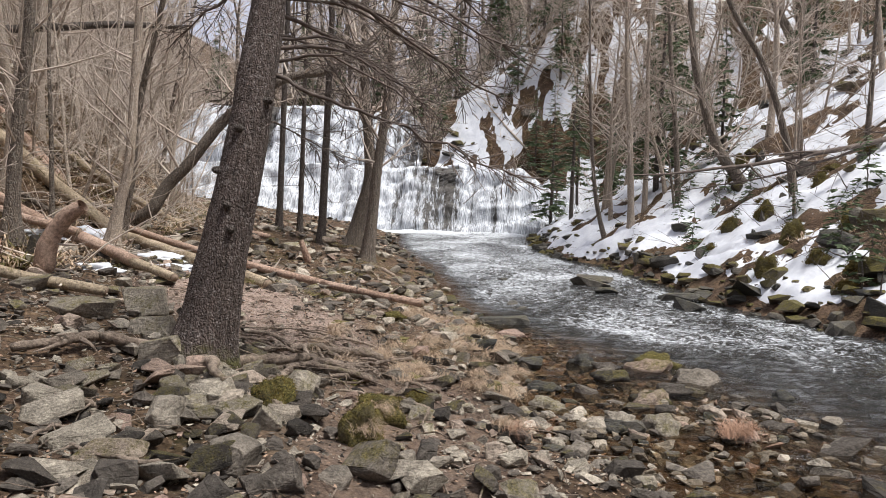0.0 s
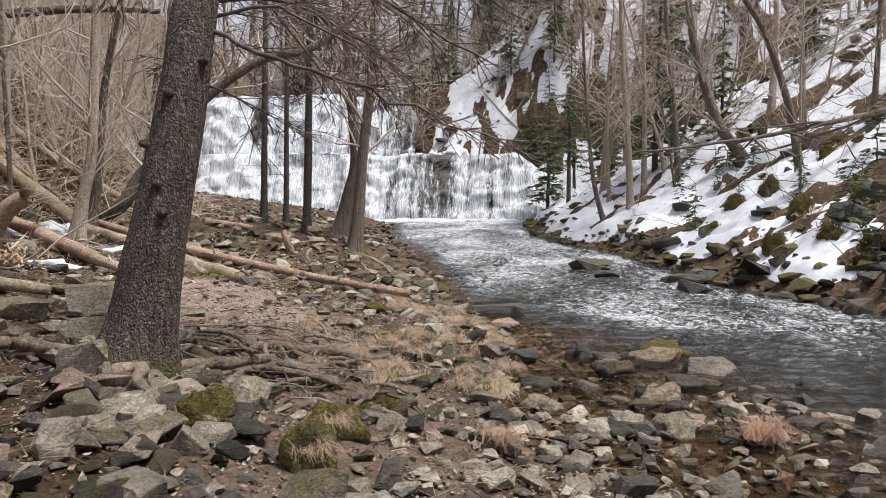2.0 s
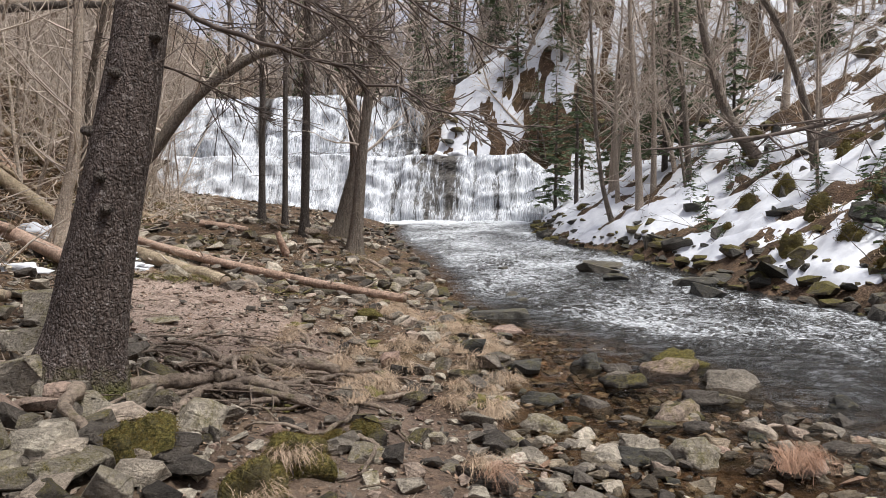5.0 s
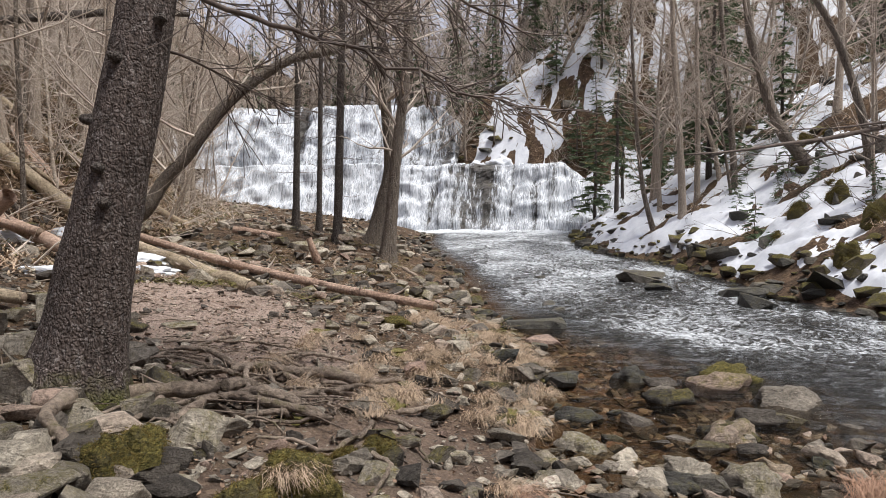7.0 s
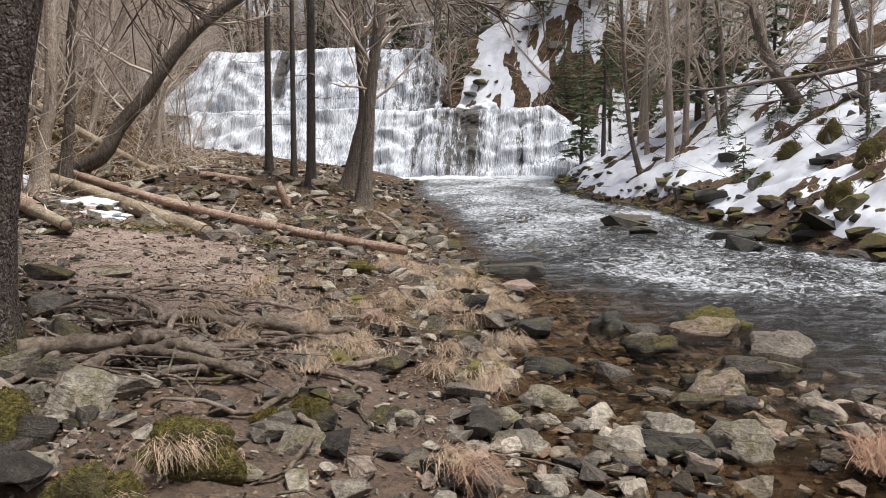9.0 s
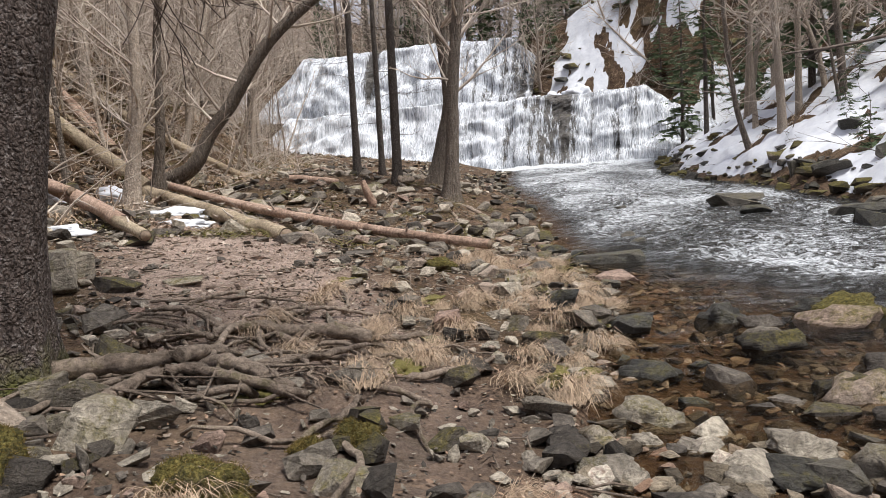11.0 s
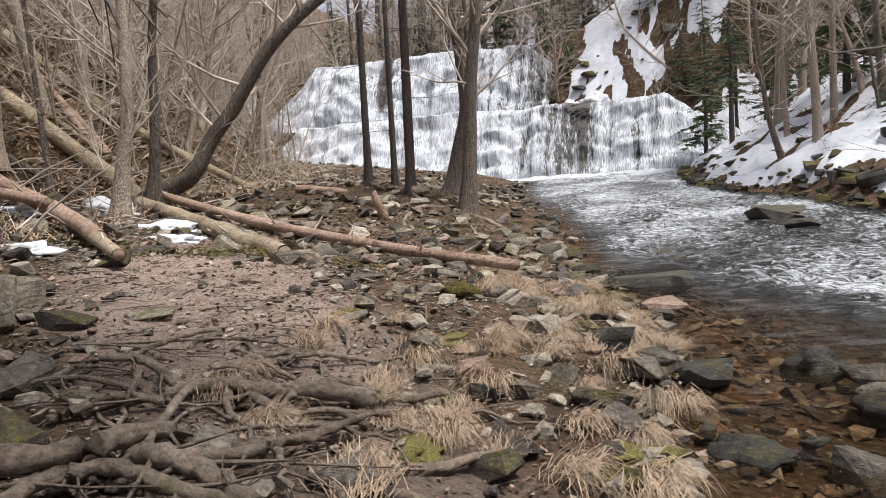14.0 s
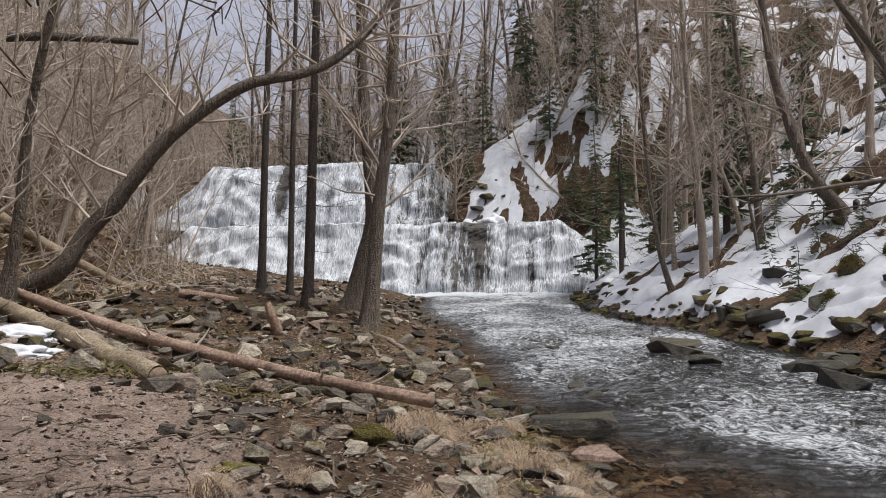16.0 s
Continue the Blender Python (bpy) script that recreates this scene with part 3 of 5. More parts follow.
GREENS = [evergreen(s, h, r, f, w, re, de) for s, h, r, f, w, re, de in ((41, 13, 0.15, 0.12, 32, 0.2, 0.9), (42, 10, 0.11, 0.05, 28, 0.22, 0.9), (43, 15, 0.17, 0.3, 28, 0.19, 0.8))]
SAPLINGS = [evergreen(s, 1.9, 0.02, 0.05, 11, 0.36, 0.9) for s in (51, 52)]


def scatter(seed, count, x0, x1, y0, y1, gap, ok):
    rng, got = random.Random(seed), []
    for _ in range(count * 30):
        x, y = rng.uniform(x0, x1), rng.uniform(y0, y1)
        if ok(x, y) and all((x - u) ** 2 + (y - w) ** 2 > gap * gap for u, w in got):
            got.append((x, y))
            if len(got) == count:
                break
    return got


def stand(name, meshes, m, label, group, category="tree"):
    top = tagged(new(name), label, category, group)
    for me in meshes:
        part("trunk" if me.name.startswith("trunk") else "crown", me, top)
    top.matrix_basis = m
    return top


def plant(name, kinds, spots, seed, label, group, lo=0.75, hi=1.25, tip=5, category="tree"):
    rng = random.Random(seed)
    for x, y in spots:
        k, s = rng.randrange(len(kinds)), rng.uniform(lo, hi)
        m = Matrix.Translation(on(x, y, 0.05)) @ pose(0, 0, 0, rng.gauss(0, tip), rng.gauss(0, tip), rng.uniform(0, 360)) @ Matrix.Scale(s, 4)
        stand(name, kinds[k], m, label, group, category)


plant("bare_tree", BARES, scatter(1, 105, -50, -10, 12, 66, 1.4, lambda x, y: x < table(y, TOE) - 0.6 and x > -24 - 0.5 * y), 2, "slender leafless grey-brown tree on a leafy slope", "trees on the brown bank")
plant("bare_shrub", SHRUBS, scatter(3, 135, -46, -9.5, 12, 60, 0.8, lambda x, y: x < table(y, TOE) - 0.2 and x > -20 - 0.5 * y), 4, "leafless twiggy undergrowth on the leafy slope", "undergrowth on the brown bank", 0.6, 1.7, 12, "shrub")
plant("bare_tree", BARES, scatter(5, 46, 3, 40, 24, 62, 2.2, lambda x, y: x > table(y, RIGHT) + 2.6), 6, "slender leafless tree on the snowy bank", "bare trees on the snowy bank", 0.6, 1.1, 2.5)
plant("evergreen_tree", GREENS, scatter(7, 10, 4, 36, 36, 66, 2.3, lambda x, y: x > table(y, RIGHT) + 3), 8, "dark green evergreen on the snowy bank", "evergreens on the snowy bank", 0.6, 1.1, 3)
plant("evergreen_sapling", SAPLINGS, scatter(9, 18, 5, 14, 17, 36, 1.0, lambda x, y: table(y, RIGHT) + 1.2 < x < table(y, RIGHT) + 6), 10, "small green evergreen sapling growing out of the snow", "saplings on the snowy bank", 0.5, 1.2, 4)
plant("bare_tree", FARS, scatter(11, 104, -60, 34, 63, 104, 1.9, lambda x, y: x > -30 or y > 68), 12, "leafless tree on the hillside behind the waterfall", "trees behind the waterfall", 1.0, 1.6)
plant("bare_tree", FARS, scatter(27, 40, -34, 0, 67, 92, 1.5, lambda x, y: True), 28, "tall leafless tree on the hillside above the waterfall", "trees behind the waterfall", 1.2, 1.9)


def thicket(kinds, spots, seed, label, lo, hi, tip):
    """Brush too thick to count, joined into one mass of stems and twigs."""
    rng, verts, faces, slots = random.Random(seed), [], [], []
    flat = [[([v.co.copy() for v in me.vertices], [tuple(p.vertices) for p in me.polygons]) for me in kind] for kind in kinds]
    for x, y in spots:
        m = Matrix.Translation(on(x, y, 0.05)) @ pose(0, 0, 0, rng.gauss(0, tip), rng.gauss(0, tip), rng.uniform(0, 360)) @ Matrix.Scale(rng.uniform(lo, hi), 4)
        for slot, (vs, fs) in enumerate(rng.choice(flat)):
            b0 = len(verts)
            verts += [m @ v for v in vs]
            faces += [tuple(i + b0 for i in f) for f in fs]
            slots += [slot] * len(fs)
    tagged(new("brush_thicket", mesh_of("brush_thicket", verts, faces, [PALE_BARK, TWIG], True, slots)), label, "brush", kind="stuff")


thicket(BRUSH, scatter(15, 100, -34, 16, 57.5, 78, 0.8, lambda x, y: x > -10.5 or y > 66 or x < -30), 16, "leafless brush on the rocky slope beside the waterfall", 0.9, 2.0, 14)
thicket(BRUSH, scatter(17, 55, -44, -18, 34, 62, 1.0, lambda x, y: x < table(y, TOE) - 0.8 and (y < 43 or x < -36)), 18, "leafless brush on the slope beside the waterfall", 0.8, 1.8, 12)
plant("bare_tree", FARS, scatter(19, 34, -48, -20, 34, 62, 1.6, lambda x, y: x < table(y, TOE) - 1.0 and (y < 43 or x < -36)), 20, "leafless tree on the slope beside the waterfall", "trees by the waterfall", 0.6, 1.1)
thicket(BRUSH, scatter(41, 120, -10, 26, 57, 84, 0.8, lambda x, y: abs(x + 6 - 0.32 * (y - 57)) > 1.0), 42, "leafless brush on the rocky slope beside the waterfall", 0.7, 1.6, 16)
thicket(SHRUBS, scatter(43, 120, -34, -9.5, 13, 56, 0.6, lambda x, y: table(y, TOE) - 9 < x < table(y, TOE) + 0.4), 44, "leafless twiggy undergrowth on the leafy slope", 0.6, 1.5, 16)
thicket(BRUSH, scatter(45, 60, -46, -27, 48, 66, 0.9, lambda x, y: x < -34 or y > 63), 46, "leafless brush on the slope beside the waterfall", 0.9, 1.9, 12)
plant("bare_tree", BARES, scatter(47, 14, 3.5, 16, 30, 54, 1.6, lambda x, y: table(y, RIGHT) + 1.6 < x < table(y, RIGHT) + 12), 48, "slender leafless tree on the snowy bank", "bare trees on the snowy bank", 0.7, 1.1, 2)
plant("evergreen_tree", GREENS, scatter(13, 18, -11, 34, 62, 96, 2.8, lambda x, y: x > -12 or y > 76), 14, "dark evergreen on the hillside behind the waterfall", "evergreens behind the waterfall", 0.7, 1.2, 3)

plant("evergreen_tree", GREENS, scatter(53, 14, -48, -14, 67, 96, 2.6, lambda x, y: True), 54, "dark evergreen among bare trees above the waterfall", "evergreens behind the waterfall", 0.8, 1.3, 3)

# ---------------------------------------------------------------- the trees one can tell apart


def smooth_line(pts, n):
    """n + 1 points on a soft curve through the given ones."""
    pts = [Vector(p) for p in pts]
    ext = [pts[0] * 2 - pts[1]] + pts + [pts[-1] * 2 - pts[-2]]
    out = []
    for k in range(n + 1):
        s = k / n * (len(pts) - 1)
        i = min(int(s), len(pts) - 2)
        u = s - i
        a, b, c, d = ext[i:i + 4]
        out.append(0.5 * ((2 * b) + (c - a) * u + (2 * a - 5 * b + 4 * c - d) * u * u + (3 * b - a - 3 * c + d) * u ** 3))
    return out


def stem_mesh(name, pts, r0, r1, bark, n=24, sides=14, flare=0.0, lumps=0.05, seed=0):
    """A trunk along pts, with a flared foot and lumps."""
    line = smooth_line(pts, n)
    sh = Shape()
    rad = []
    for i, p in enumerate(line):
        s = i / n
        rad.append(r0 + (r1 - r0) * s + flare * math.exp(-max(0, (p - line[0]).length - 0.1) / 0.32))
    sh.tube(line, rad, sides)
    for i, v in enumerate(sh.v):
        c = line[i // sides]
        d = v - c
        foot = math.exp(-(c - line[0]).length / 0.4) if flare else 0
        k = 1 + lumps * noise.noise(v * 4 + Vector((seed, 0, 0))) + 1.4 * lumps * noise.noise(v * 1.3) + foot * 0.28 * math.sin(5 * math.atan2(d.y, d.x) + seed)
        sh.v[i] = c + d * k
    return sh.mesh(name, bark), line


def dead_branch(rng, pts, r, parent, side=9, length=0.7, droop=0.05):
    """A bare branch under its tree, with its twigs under it."""
    sh, tw = Shape(), Shape()
    line = smooth_line(pts, max(6, len(pts) * 2))
    n = len(line) - 1
    for i in range(1, n):
        line[i] = line[i] + Vector((rng.gauss(0, 0.02), rng.gauss(0, 0.02), rng.gauss(0, 0.02)))
    sh.tube(line, [max(0.004, r * (1 - 0.85 * i / n)) for i in range(n + 1)], 6)
    for k in range(side):
        s = rng.uniform(0.12, 0.98)
        i = min(n - 1, int(s * n))
        d = (line[i + 1] - line[i]).normalized()
        out = d * 0.9 + Vector((rng.gauss(0, 0.55), rng.gauss(0, 0.55), rng.gauss(-0.05, 0.4)))
        twigs(tw, rng, line[i], out, length * rng.uniform(0.5, 1.2) * (1.15 - 0.6 * s), r * 0.35, 1, droop, 5)
    ob = part("branch", sh.mesh("branch", DARKTWIG), parent)
    tagged(part("spray", tw.mesh("spray", DARKTWIG), ob), "bare dark dead twigs", kind="stuff")
    return ob


# the great spruce by the path
spruce = tagged(new("spruce_tree"), "tall leaning spruce with dark flaking bark and dead lower branches", "tree")
me, trunk_line = stem_mesh("trunk", [(-3.92, 8.62, -0.1), (-3.83, 8.65, 0.35), (-3.7, 8.7, 1.15), (-3.56, 8.8, 2.1), (-3.5, 8.95, 2.95), (-3.46, 9.15, 3.85), (-3.4, 9.4, 6), (-3.3, 9.7, 11)], 0.27, 0.13, SPRUCE_BARK, 60, 28, 0.25, 0.05, 2)
part("trunk", me, spruce)
rng = random.Random(77)
for pts, r, side in (
    ([(-3.45, 9.0, 3.08), (-3.2, 9.0, 2.96), (-2.89, 9.05, 2.81), (-2.54, 9.05, 2.69), (-2.2, 9.1, 2.6), (-1.97, 9.05, 2.5), (-1.52, 9.0, 2.33), (-1.21, 8.8, 2.17), (-0.93, 8.7, 2.08), (-0.6, 8.7, 2.02)], 0.027, 26),
    ([(-3.4, 9.05, 3.3), (-3.0, 9.3, 3.38), (-2.6, 9.5, 3.3), (-2.2, 9.7, 3.1), (-1.9, 9.8, 2.9)], 0.03, 12),
    ([(-3.4, 9.1, 4.1), (-2.7, 9.6, 3.95), (-1.92, 10.2, 3.54), (-1.3, 10.5, 3.2), (-0.8, 10.8, 3.0)], 0.034, 16),
    ([(-3.4, 9.1, 4.5), (-2.8, 9.3, 4.4), (-2.0, 9.4, 4.0), (-1.2, 9.5, 3.5), (-0.6, 9.6, 3.2)], 0.034, 16),
    ([(-3.4, 9.2, 3.7), (-2.9, 9.9, 3.6), (-2.4, 10.6, 3.35), (-1.9, 11.3, 2.95)], 0.028, 12),
    ([(-3.4, 9.2, 4.9), (-2.6, 9.9, 4.9), (-1.8, 10.6, 4.5), (-1.0, 11.2, 3.9)], 0.034, 14),
    ([(-3.4, 9.3, 5.2), (-2.7, 9.2, 5.1), (-1.8, 9.0, 4.7), (-1.0, 8.9, 4.2)], 0.03, 12),
    ([(-3.5, 9.0, 2.6), (-3.1, 9.4, 2.45), (-2.8, 9.7, 2.3)], 0.014, 5),
    ([(-3.7, 9.0, 3.9), (-4.3, 9.5, 3.8), (-5.0, 10, 3.5)], 0.025, 9),
    ([(-3.6, 9.1, 3.2), (-4.0, 9.8, 3.1), (-4.5, 10.5, 2.8)], 0.018, 7)):
    dead_branch(rng, pts, r * 0.85, spruce, side + 8)
for k in range(16):
    z = rng.uniform(3.1, 6.2)
    a = rng.uniform(-0.5, 1.5)
    d, ln = Vector((math.cos(a), math.sin(a), 0)), rng.uniform(1.4, 3.2)
    p = Vector((-3.45, 9.1 + 0.1 * (z - 3), z))
    dead_branch(rng, [p, p + d * ln * 0.35 + Vector((0, 0, 0.06)), p + d * ln * 0.7 + Vector((0, 0, -0.12 * ln)), p + d * ln + Vector((0, 0, -0.32 * ln))], 0.02, spruce, 11, 0.8, 0.06)
for z, a in ((2.77, -0.45), (2.39, -1.6), (1.69, -1.45), (2.0, -2.4), (1.45, -1.1)):
    c = min(trunk_line, key=lambda p: abs(p.z - z))
    d = Vector((math.cos(a), math.sin(a), 0.05))
    r = 0.27 - 0.012 * z
    sh = Shape()
    sh.tube([c + d * (r - 0.08), c + d * (r + 0.015), c + d * (r + 0.035)], [0.05, 0.032, 0.016], 8, 0, True)
    part("knot", sh.mesh("knot", DARK_BARK), spruce)


def slim_spruce(x, y, r, h, seed, lean=(0.0, 0.0), z=None):
    rng = random.Random(seed)
    g = height(x, y) if z is None else z
    top = tagged(new("slim_spruce"), "slim dark spruce trunk with short dead twigs", "tree", "spruces on the point")
    me, line = stem_mesh("trunk", [(x, y, g - 0.25), (x + lean[0] * 0.3, y, g + h * 0.3), (x + lean[0] * 0.65, y, g + h * 0.65), (x + lean[0], y + lean[1], g + h)], r, r * 0.35, DARK_BARK, 26, 12, r * 0.8, 0.06, seed)
    part("trunk", me, top)
    sh = Shape()
    for k in range(46):
        s = rng.uniform(0.14, 1)
        p = line[min(25, int(s * 26))]
        a = rng.uniform(0, math.tau)
        twigs(sh, rng, p, Vector((math.cos(a), math.sin(a), rng.uniform(-0.25, 0.2))), rng.uniform(0.4, 1.5), 0.012, 1, 0.03, 4)
    part("crown", sh.mesh("crown", DARKTWIG), top, "bare dead twigs")


slim_spruce(-9.2, 26.2, 0.12, 15, 1, (0.25, 0))
slim_spruce(-8.75, 27.2, 0.1, 14, 2, (0.15, 0))
slim_spruce(-6.88, 23.5, 0.13, 15, 3, (0.3, 0))


def leafless(name, pts, r0, r1, bark, seed, label, limbs, reach, flare=0.12, group=""):
    rng = random.Random(seed)
    top = tagged(new(name), label, "tree", group)
    me, line = stem_mesh("trunk", pts, r0, r1, bark, 30, 14, flare, 0.06, seed)
    part("trunk", me, top)
    sh = Shape()
    for k in range(limbs):
        s = rng.uniform(0.3, 1)
        i = min(29, int(s * 30))
        d = Vector((rng.gauss(0, 1), rng.gauss(0, 1), rng.uniform(0.2, 1.4)))
        twigs(sh, rng, line[i], d, reach * rng.uniform(0.4, 1.1), r0 * 0.2, 2, 0.0, 3)
    part("crown", sh.mesh("crown", TWIG), top)
    return top


leafless("forked_tree", [(-5.37, 23.2, 0.2), (-5.22, 23.2, 1.8), (-5.09, 23.2, 3.5), (-4.86, 23.2, 5.4), (-4.73, 23.2, 7.8), (-4.6, 23.3, 12)], 0.19, 0.09, GREY_BARK, 5, "rough grey hardwood with flared roots on the stream bank", 22, 3.0, 0.2, "hardwoods on the point")
leafless("forked_tree", [(-6.35, 25, 0.6), (-5.95, 25, 2.1), (-5.72, 25, 3.3), (-5.86, 25, 5.2), (-6.02, 25, 7.2), (-6.1, 25, 12)], 0.25, 0.1, GREY_BARK, 6, "bent grey-brown hardwood trunk on the stream bank", 22, 3.0, 0.22, "hardwoods on the point")
leafless("leaning_tree", [(-11.9, 19.9, 1.25), (-11.18, 20, 1.5), (-10.6, 20, 1.78), (-10.25, 20.2, 2.5), (-9.7, 20.3, 3.1), (-8.85, 20.5, 4.3), (-8.0, 20.8, 5.1), (-7.2, 21, 5.6), (-6.3, 21.5, 5.9), (-5.7, 22, 6.4), (-5.1, 22.3, 7.1), (-4.4, 22.6, 8.2)], 0.2, 0.07, GREY_BARK, 7, "curved grey tree leaning out from the bank", 24, 2.4, 0.06)
leafless("bank_tree", [(-9.68, 16.65, 0.75), (-9.5, 16.65, 1.8), (-9.3, 16.65, 2.7), (-9.2, 16.65, 4.5), (-9.1, 16.7, 8), (-9.3, 16.9, 12)], 0.13, 0.06, PALE_BARK, 8, "smooth pale trunk at the foot of the brown bank", 26, 2.6, 0.1, "trees at the foot of the bank")
leafless("bank_tree", [(-10.6, 18.6, 1.2), (-10.3, 18.5, 2.6), (-10.1, 18.4, 4.2), (-9.6, 18.2, 6), (-8.9, 18, 8.5)], 0.11, 0.05, GREY_BARK, 9, "grey leafless stem beside a pale trunk", 26, 2.4, 0.06, "trees at the foot of the bank")
leafless("bank_tree", [(-15.4, 22.1, 3.6), (-15.4, 22.1, 6), (-15.3, 22.1, 9), (-15.2, 22.1, 13)], 0.19, 0.1, PALE_BARK, 10, "straight pale bare trunk on the brown bank", 20, 3, 0.06, "trees at the foot of the bank")
leafless("bank_tree", [(-9.85, 13.8, 1.0), (-9.75, 13.8, 3), (-9.55, 13.8, 5), (-9.4, 13.8, 9)], 0.13, 0.07, GREY_BARK, 11, "scaly grey trunk beside fallen logs", 24, 2.6, 0.08, "trees at the foot of the bank")
leafless("bank_tree", [(-11.8, 16.2, 1.9), (-11.6, 16.2, 4), (-11.3, 16.2, 7), (-11.2, 16.2, 10)], 0.15, 0.08, PALE_BARK, 12, "pale dead trunk stripped of bark", 8, 2, 0.05, "trees at the foot of the bank")
leafless("bank_tree", [(-10.95, 16.5, 1.2), (-11.0, 16.5, 3), (-11.1, 16.5, 5.5), (-11, 16.5, 8)], 0.055, 0.03, GREY_BARK, 13, "thin scaly sapling among fallen logs", 14, 1.4, 0.03, "trees at the foot of the bank")
leafless("bank_tree", [(-22.6, 42, 4.5), (-22.3, 42, 7), (-21.8, 42, 11)], 0.16, 0.08, GREY_BARK, 14, "leafless tree beside the waterfall", 24, 3.2, 0.06, "trees at the foot of the bank")
# the far bank
for pts, r, bark, label, n_ in (
    ([(4.38, 34.3, 1.5), (4.2, 34.3, 5), (3.9, 34.3, 9), (3.7, 34.3, 15)], 0.17, PALE_BARK, "pale straight hardwood at the water's edge", 26),
    ([(5.4, 37.0, 2.1), (5.4, 37, 6), (5.3, 37, 10), (5.3, 37, 16)], 0.14, PALE_BARK, "whitish straight trunk on the snowy bank", 20),
    ([(3.4, 35.1, 1.0), (2.8, 35.1, 3.5), (2.4, 35.1, 8), (2.2, 35.1, 13)], 0.12, GREY_BARK, "thin leaning grey stem at the water's edge", 26),
    ([(6.55, 34.9, 2.5), (6.3, 34.9, 6), (5.9, 34.9, 10), (5.6, 34.9, 14)], 0.15, GREY_BARK, "slender grey tree on the snowy bank", 26),
    ([(9.3, 33.4, 3.2), (8.6, 33.3, 4.2), (7.7, 33.2, 5.4), (7.0, 33.2, 7.4), (6.5, 33.2, 9.6), (6.1, 33.2, 14)], 0.27, GREY_BARK, "thick curved trunk rising from mossy boulders", 20),
    ([(9.0, 28, 2.5), (8.6, 28, 5.0), (7.7, 28, 7.7), (6.6, 28, 9.6), (5.5, 28, 12)], 0.15, GREY_BARK, "crooked slender tree rooted on a mossy mound", 24),
    ([(11.96, 29.6, 4.0), (12.1, 29.6, 7), (12.2, 29.6, 12)], 0.13, GREY_BARK, "thin straight tree on the snowy bank", 24),
    ([(16.6, 45, 10), (15.8, 45, 13), (15, 45, 16), (14.6, 45, 22)], 0.42, GREY_BARK, "thick double-stemmed tree high on the bank", 22),
    ([(16.2, 44.6, 10), (14.8, 44.8, 13.3), (13.8, 45, 15.6), (12.6, 45, 20)], 0.36, GREY_BARK, "thick double-stemmed tree high on the bank", 22)):
    leafless("far_bank_tree", pts, r, r * 0.4, bark, int(pts[0][0] * 10), label, n_, 3.4, r * 0.5, "trees at the far water's edge")
for x, y, k, s in ((-9.5, 64, 1, 0.8), (-8.2, 67, 0, 0.8), (-6.5, 65, 1, 0.9), (-7.5, 62, 1, 0.6), (-1.0, 62, 1, 0.8), (0.6, 58.5, 1, 0.7), (2.5, 61, 0, 0.8), (3.8, 56, 2, 0.8), (-3.0, 68, 0, 0.9), (1.2, 66, 0, 0.9), (2.6, 46, 2, 0.85), (9.2, 38, 1, 0.8), (1.6, 50.5, 0, 0.85)):
    stand("evergreen_tree", GREENS[k], Matrix.Translation(on(x, y, 0.1)) @ pose(0, 0, 0, 0, 0, x * 77) @ Matrix.Scale(s, 4), "dark green evergreen leaning over the stream below the waterfall", "evergreens at the water")

# ---------------------------------------------------------------- snow


def snow_at(x, y):
    d = x - table(y, RIGHT)
    if y > 55:
        d = max(d, 1.0)
    n = 0.9 * rough(x * 0.6, y, 0.5, 21) + 0.55 * rough(x, y, 0.9, 22) + 0.22 * rough(x, y, 2.3, 23) + 0.16 * rough(x, y, 5.1, 25)
    k = table(y, [(22, 0.08), (30, 0.24)])
    k = k if d < 10 else k - 0.02 * (d - 10)
    if y < 22 and d > 6:
        k -= 0.12 * (d - 6)
    k = max(k, 0.08 if y > 26 else -0.5)
    if y > 55:
        off = abs(x + 6 - 0.32 * (y - 57)) - 1.3
        k = 0.1 - 0.16 * max(0, off) + 0.4 * rough(x, y, 0.7, 24) + 0.35 * rough(x, y, 2.9, 26)
        k = max(k, 0.04 - 0.004 * (y - 55)) if x > -4 else k
        if x < -9.0 + 0.25 * (y - 57):
            k -= 1.2 * (-9.0 + 0.25 * (y - 57) - x)
    if d < 0.7:
        k -= 1.2 * (0.7 - d)
    return n + k


SX = spread([(-12, 1, 0.2), (1, 13, 0.17), (13, 34, 0.4)])
SY = spread([(14, 36, 0.17), (36, 54, 0.35), (54, 68, 0.2), (68, 82, 0.4)])
sv, sf = sheet(SX, SY, lambda x, y: height(x, y) + 0.42 * max(-0.25, min(0.75, snow_at(x, y))), lambda x, y: snow_at(x, y) > -0.12)
used = sorted({i for f in sf for i in f})
back_to = {i: k for k, i in enumerate(used)}
tagged(new("snow_cover", mesh_of("snow_cover", [sv[i] for i in used], [tuple(back_to[i] for i in f) for f in sf], SNOW)), "patchy old snow melting on the steep bank", "snow", kind="structure")


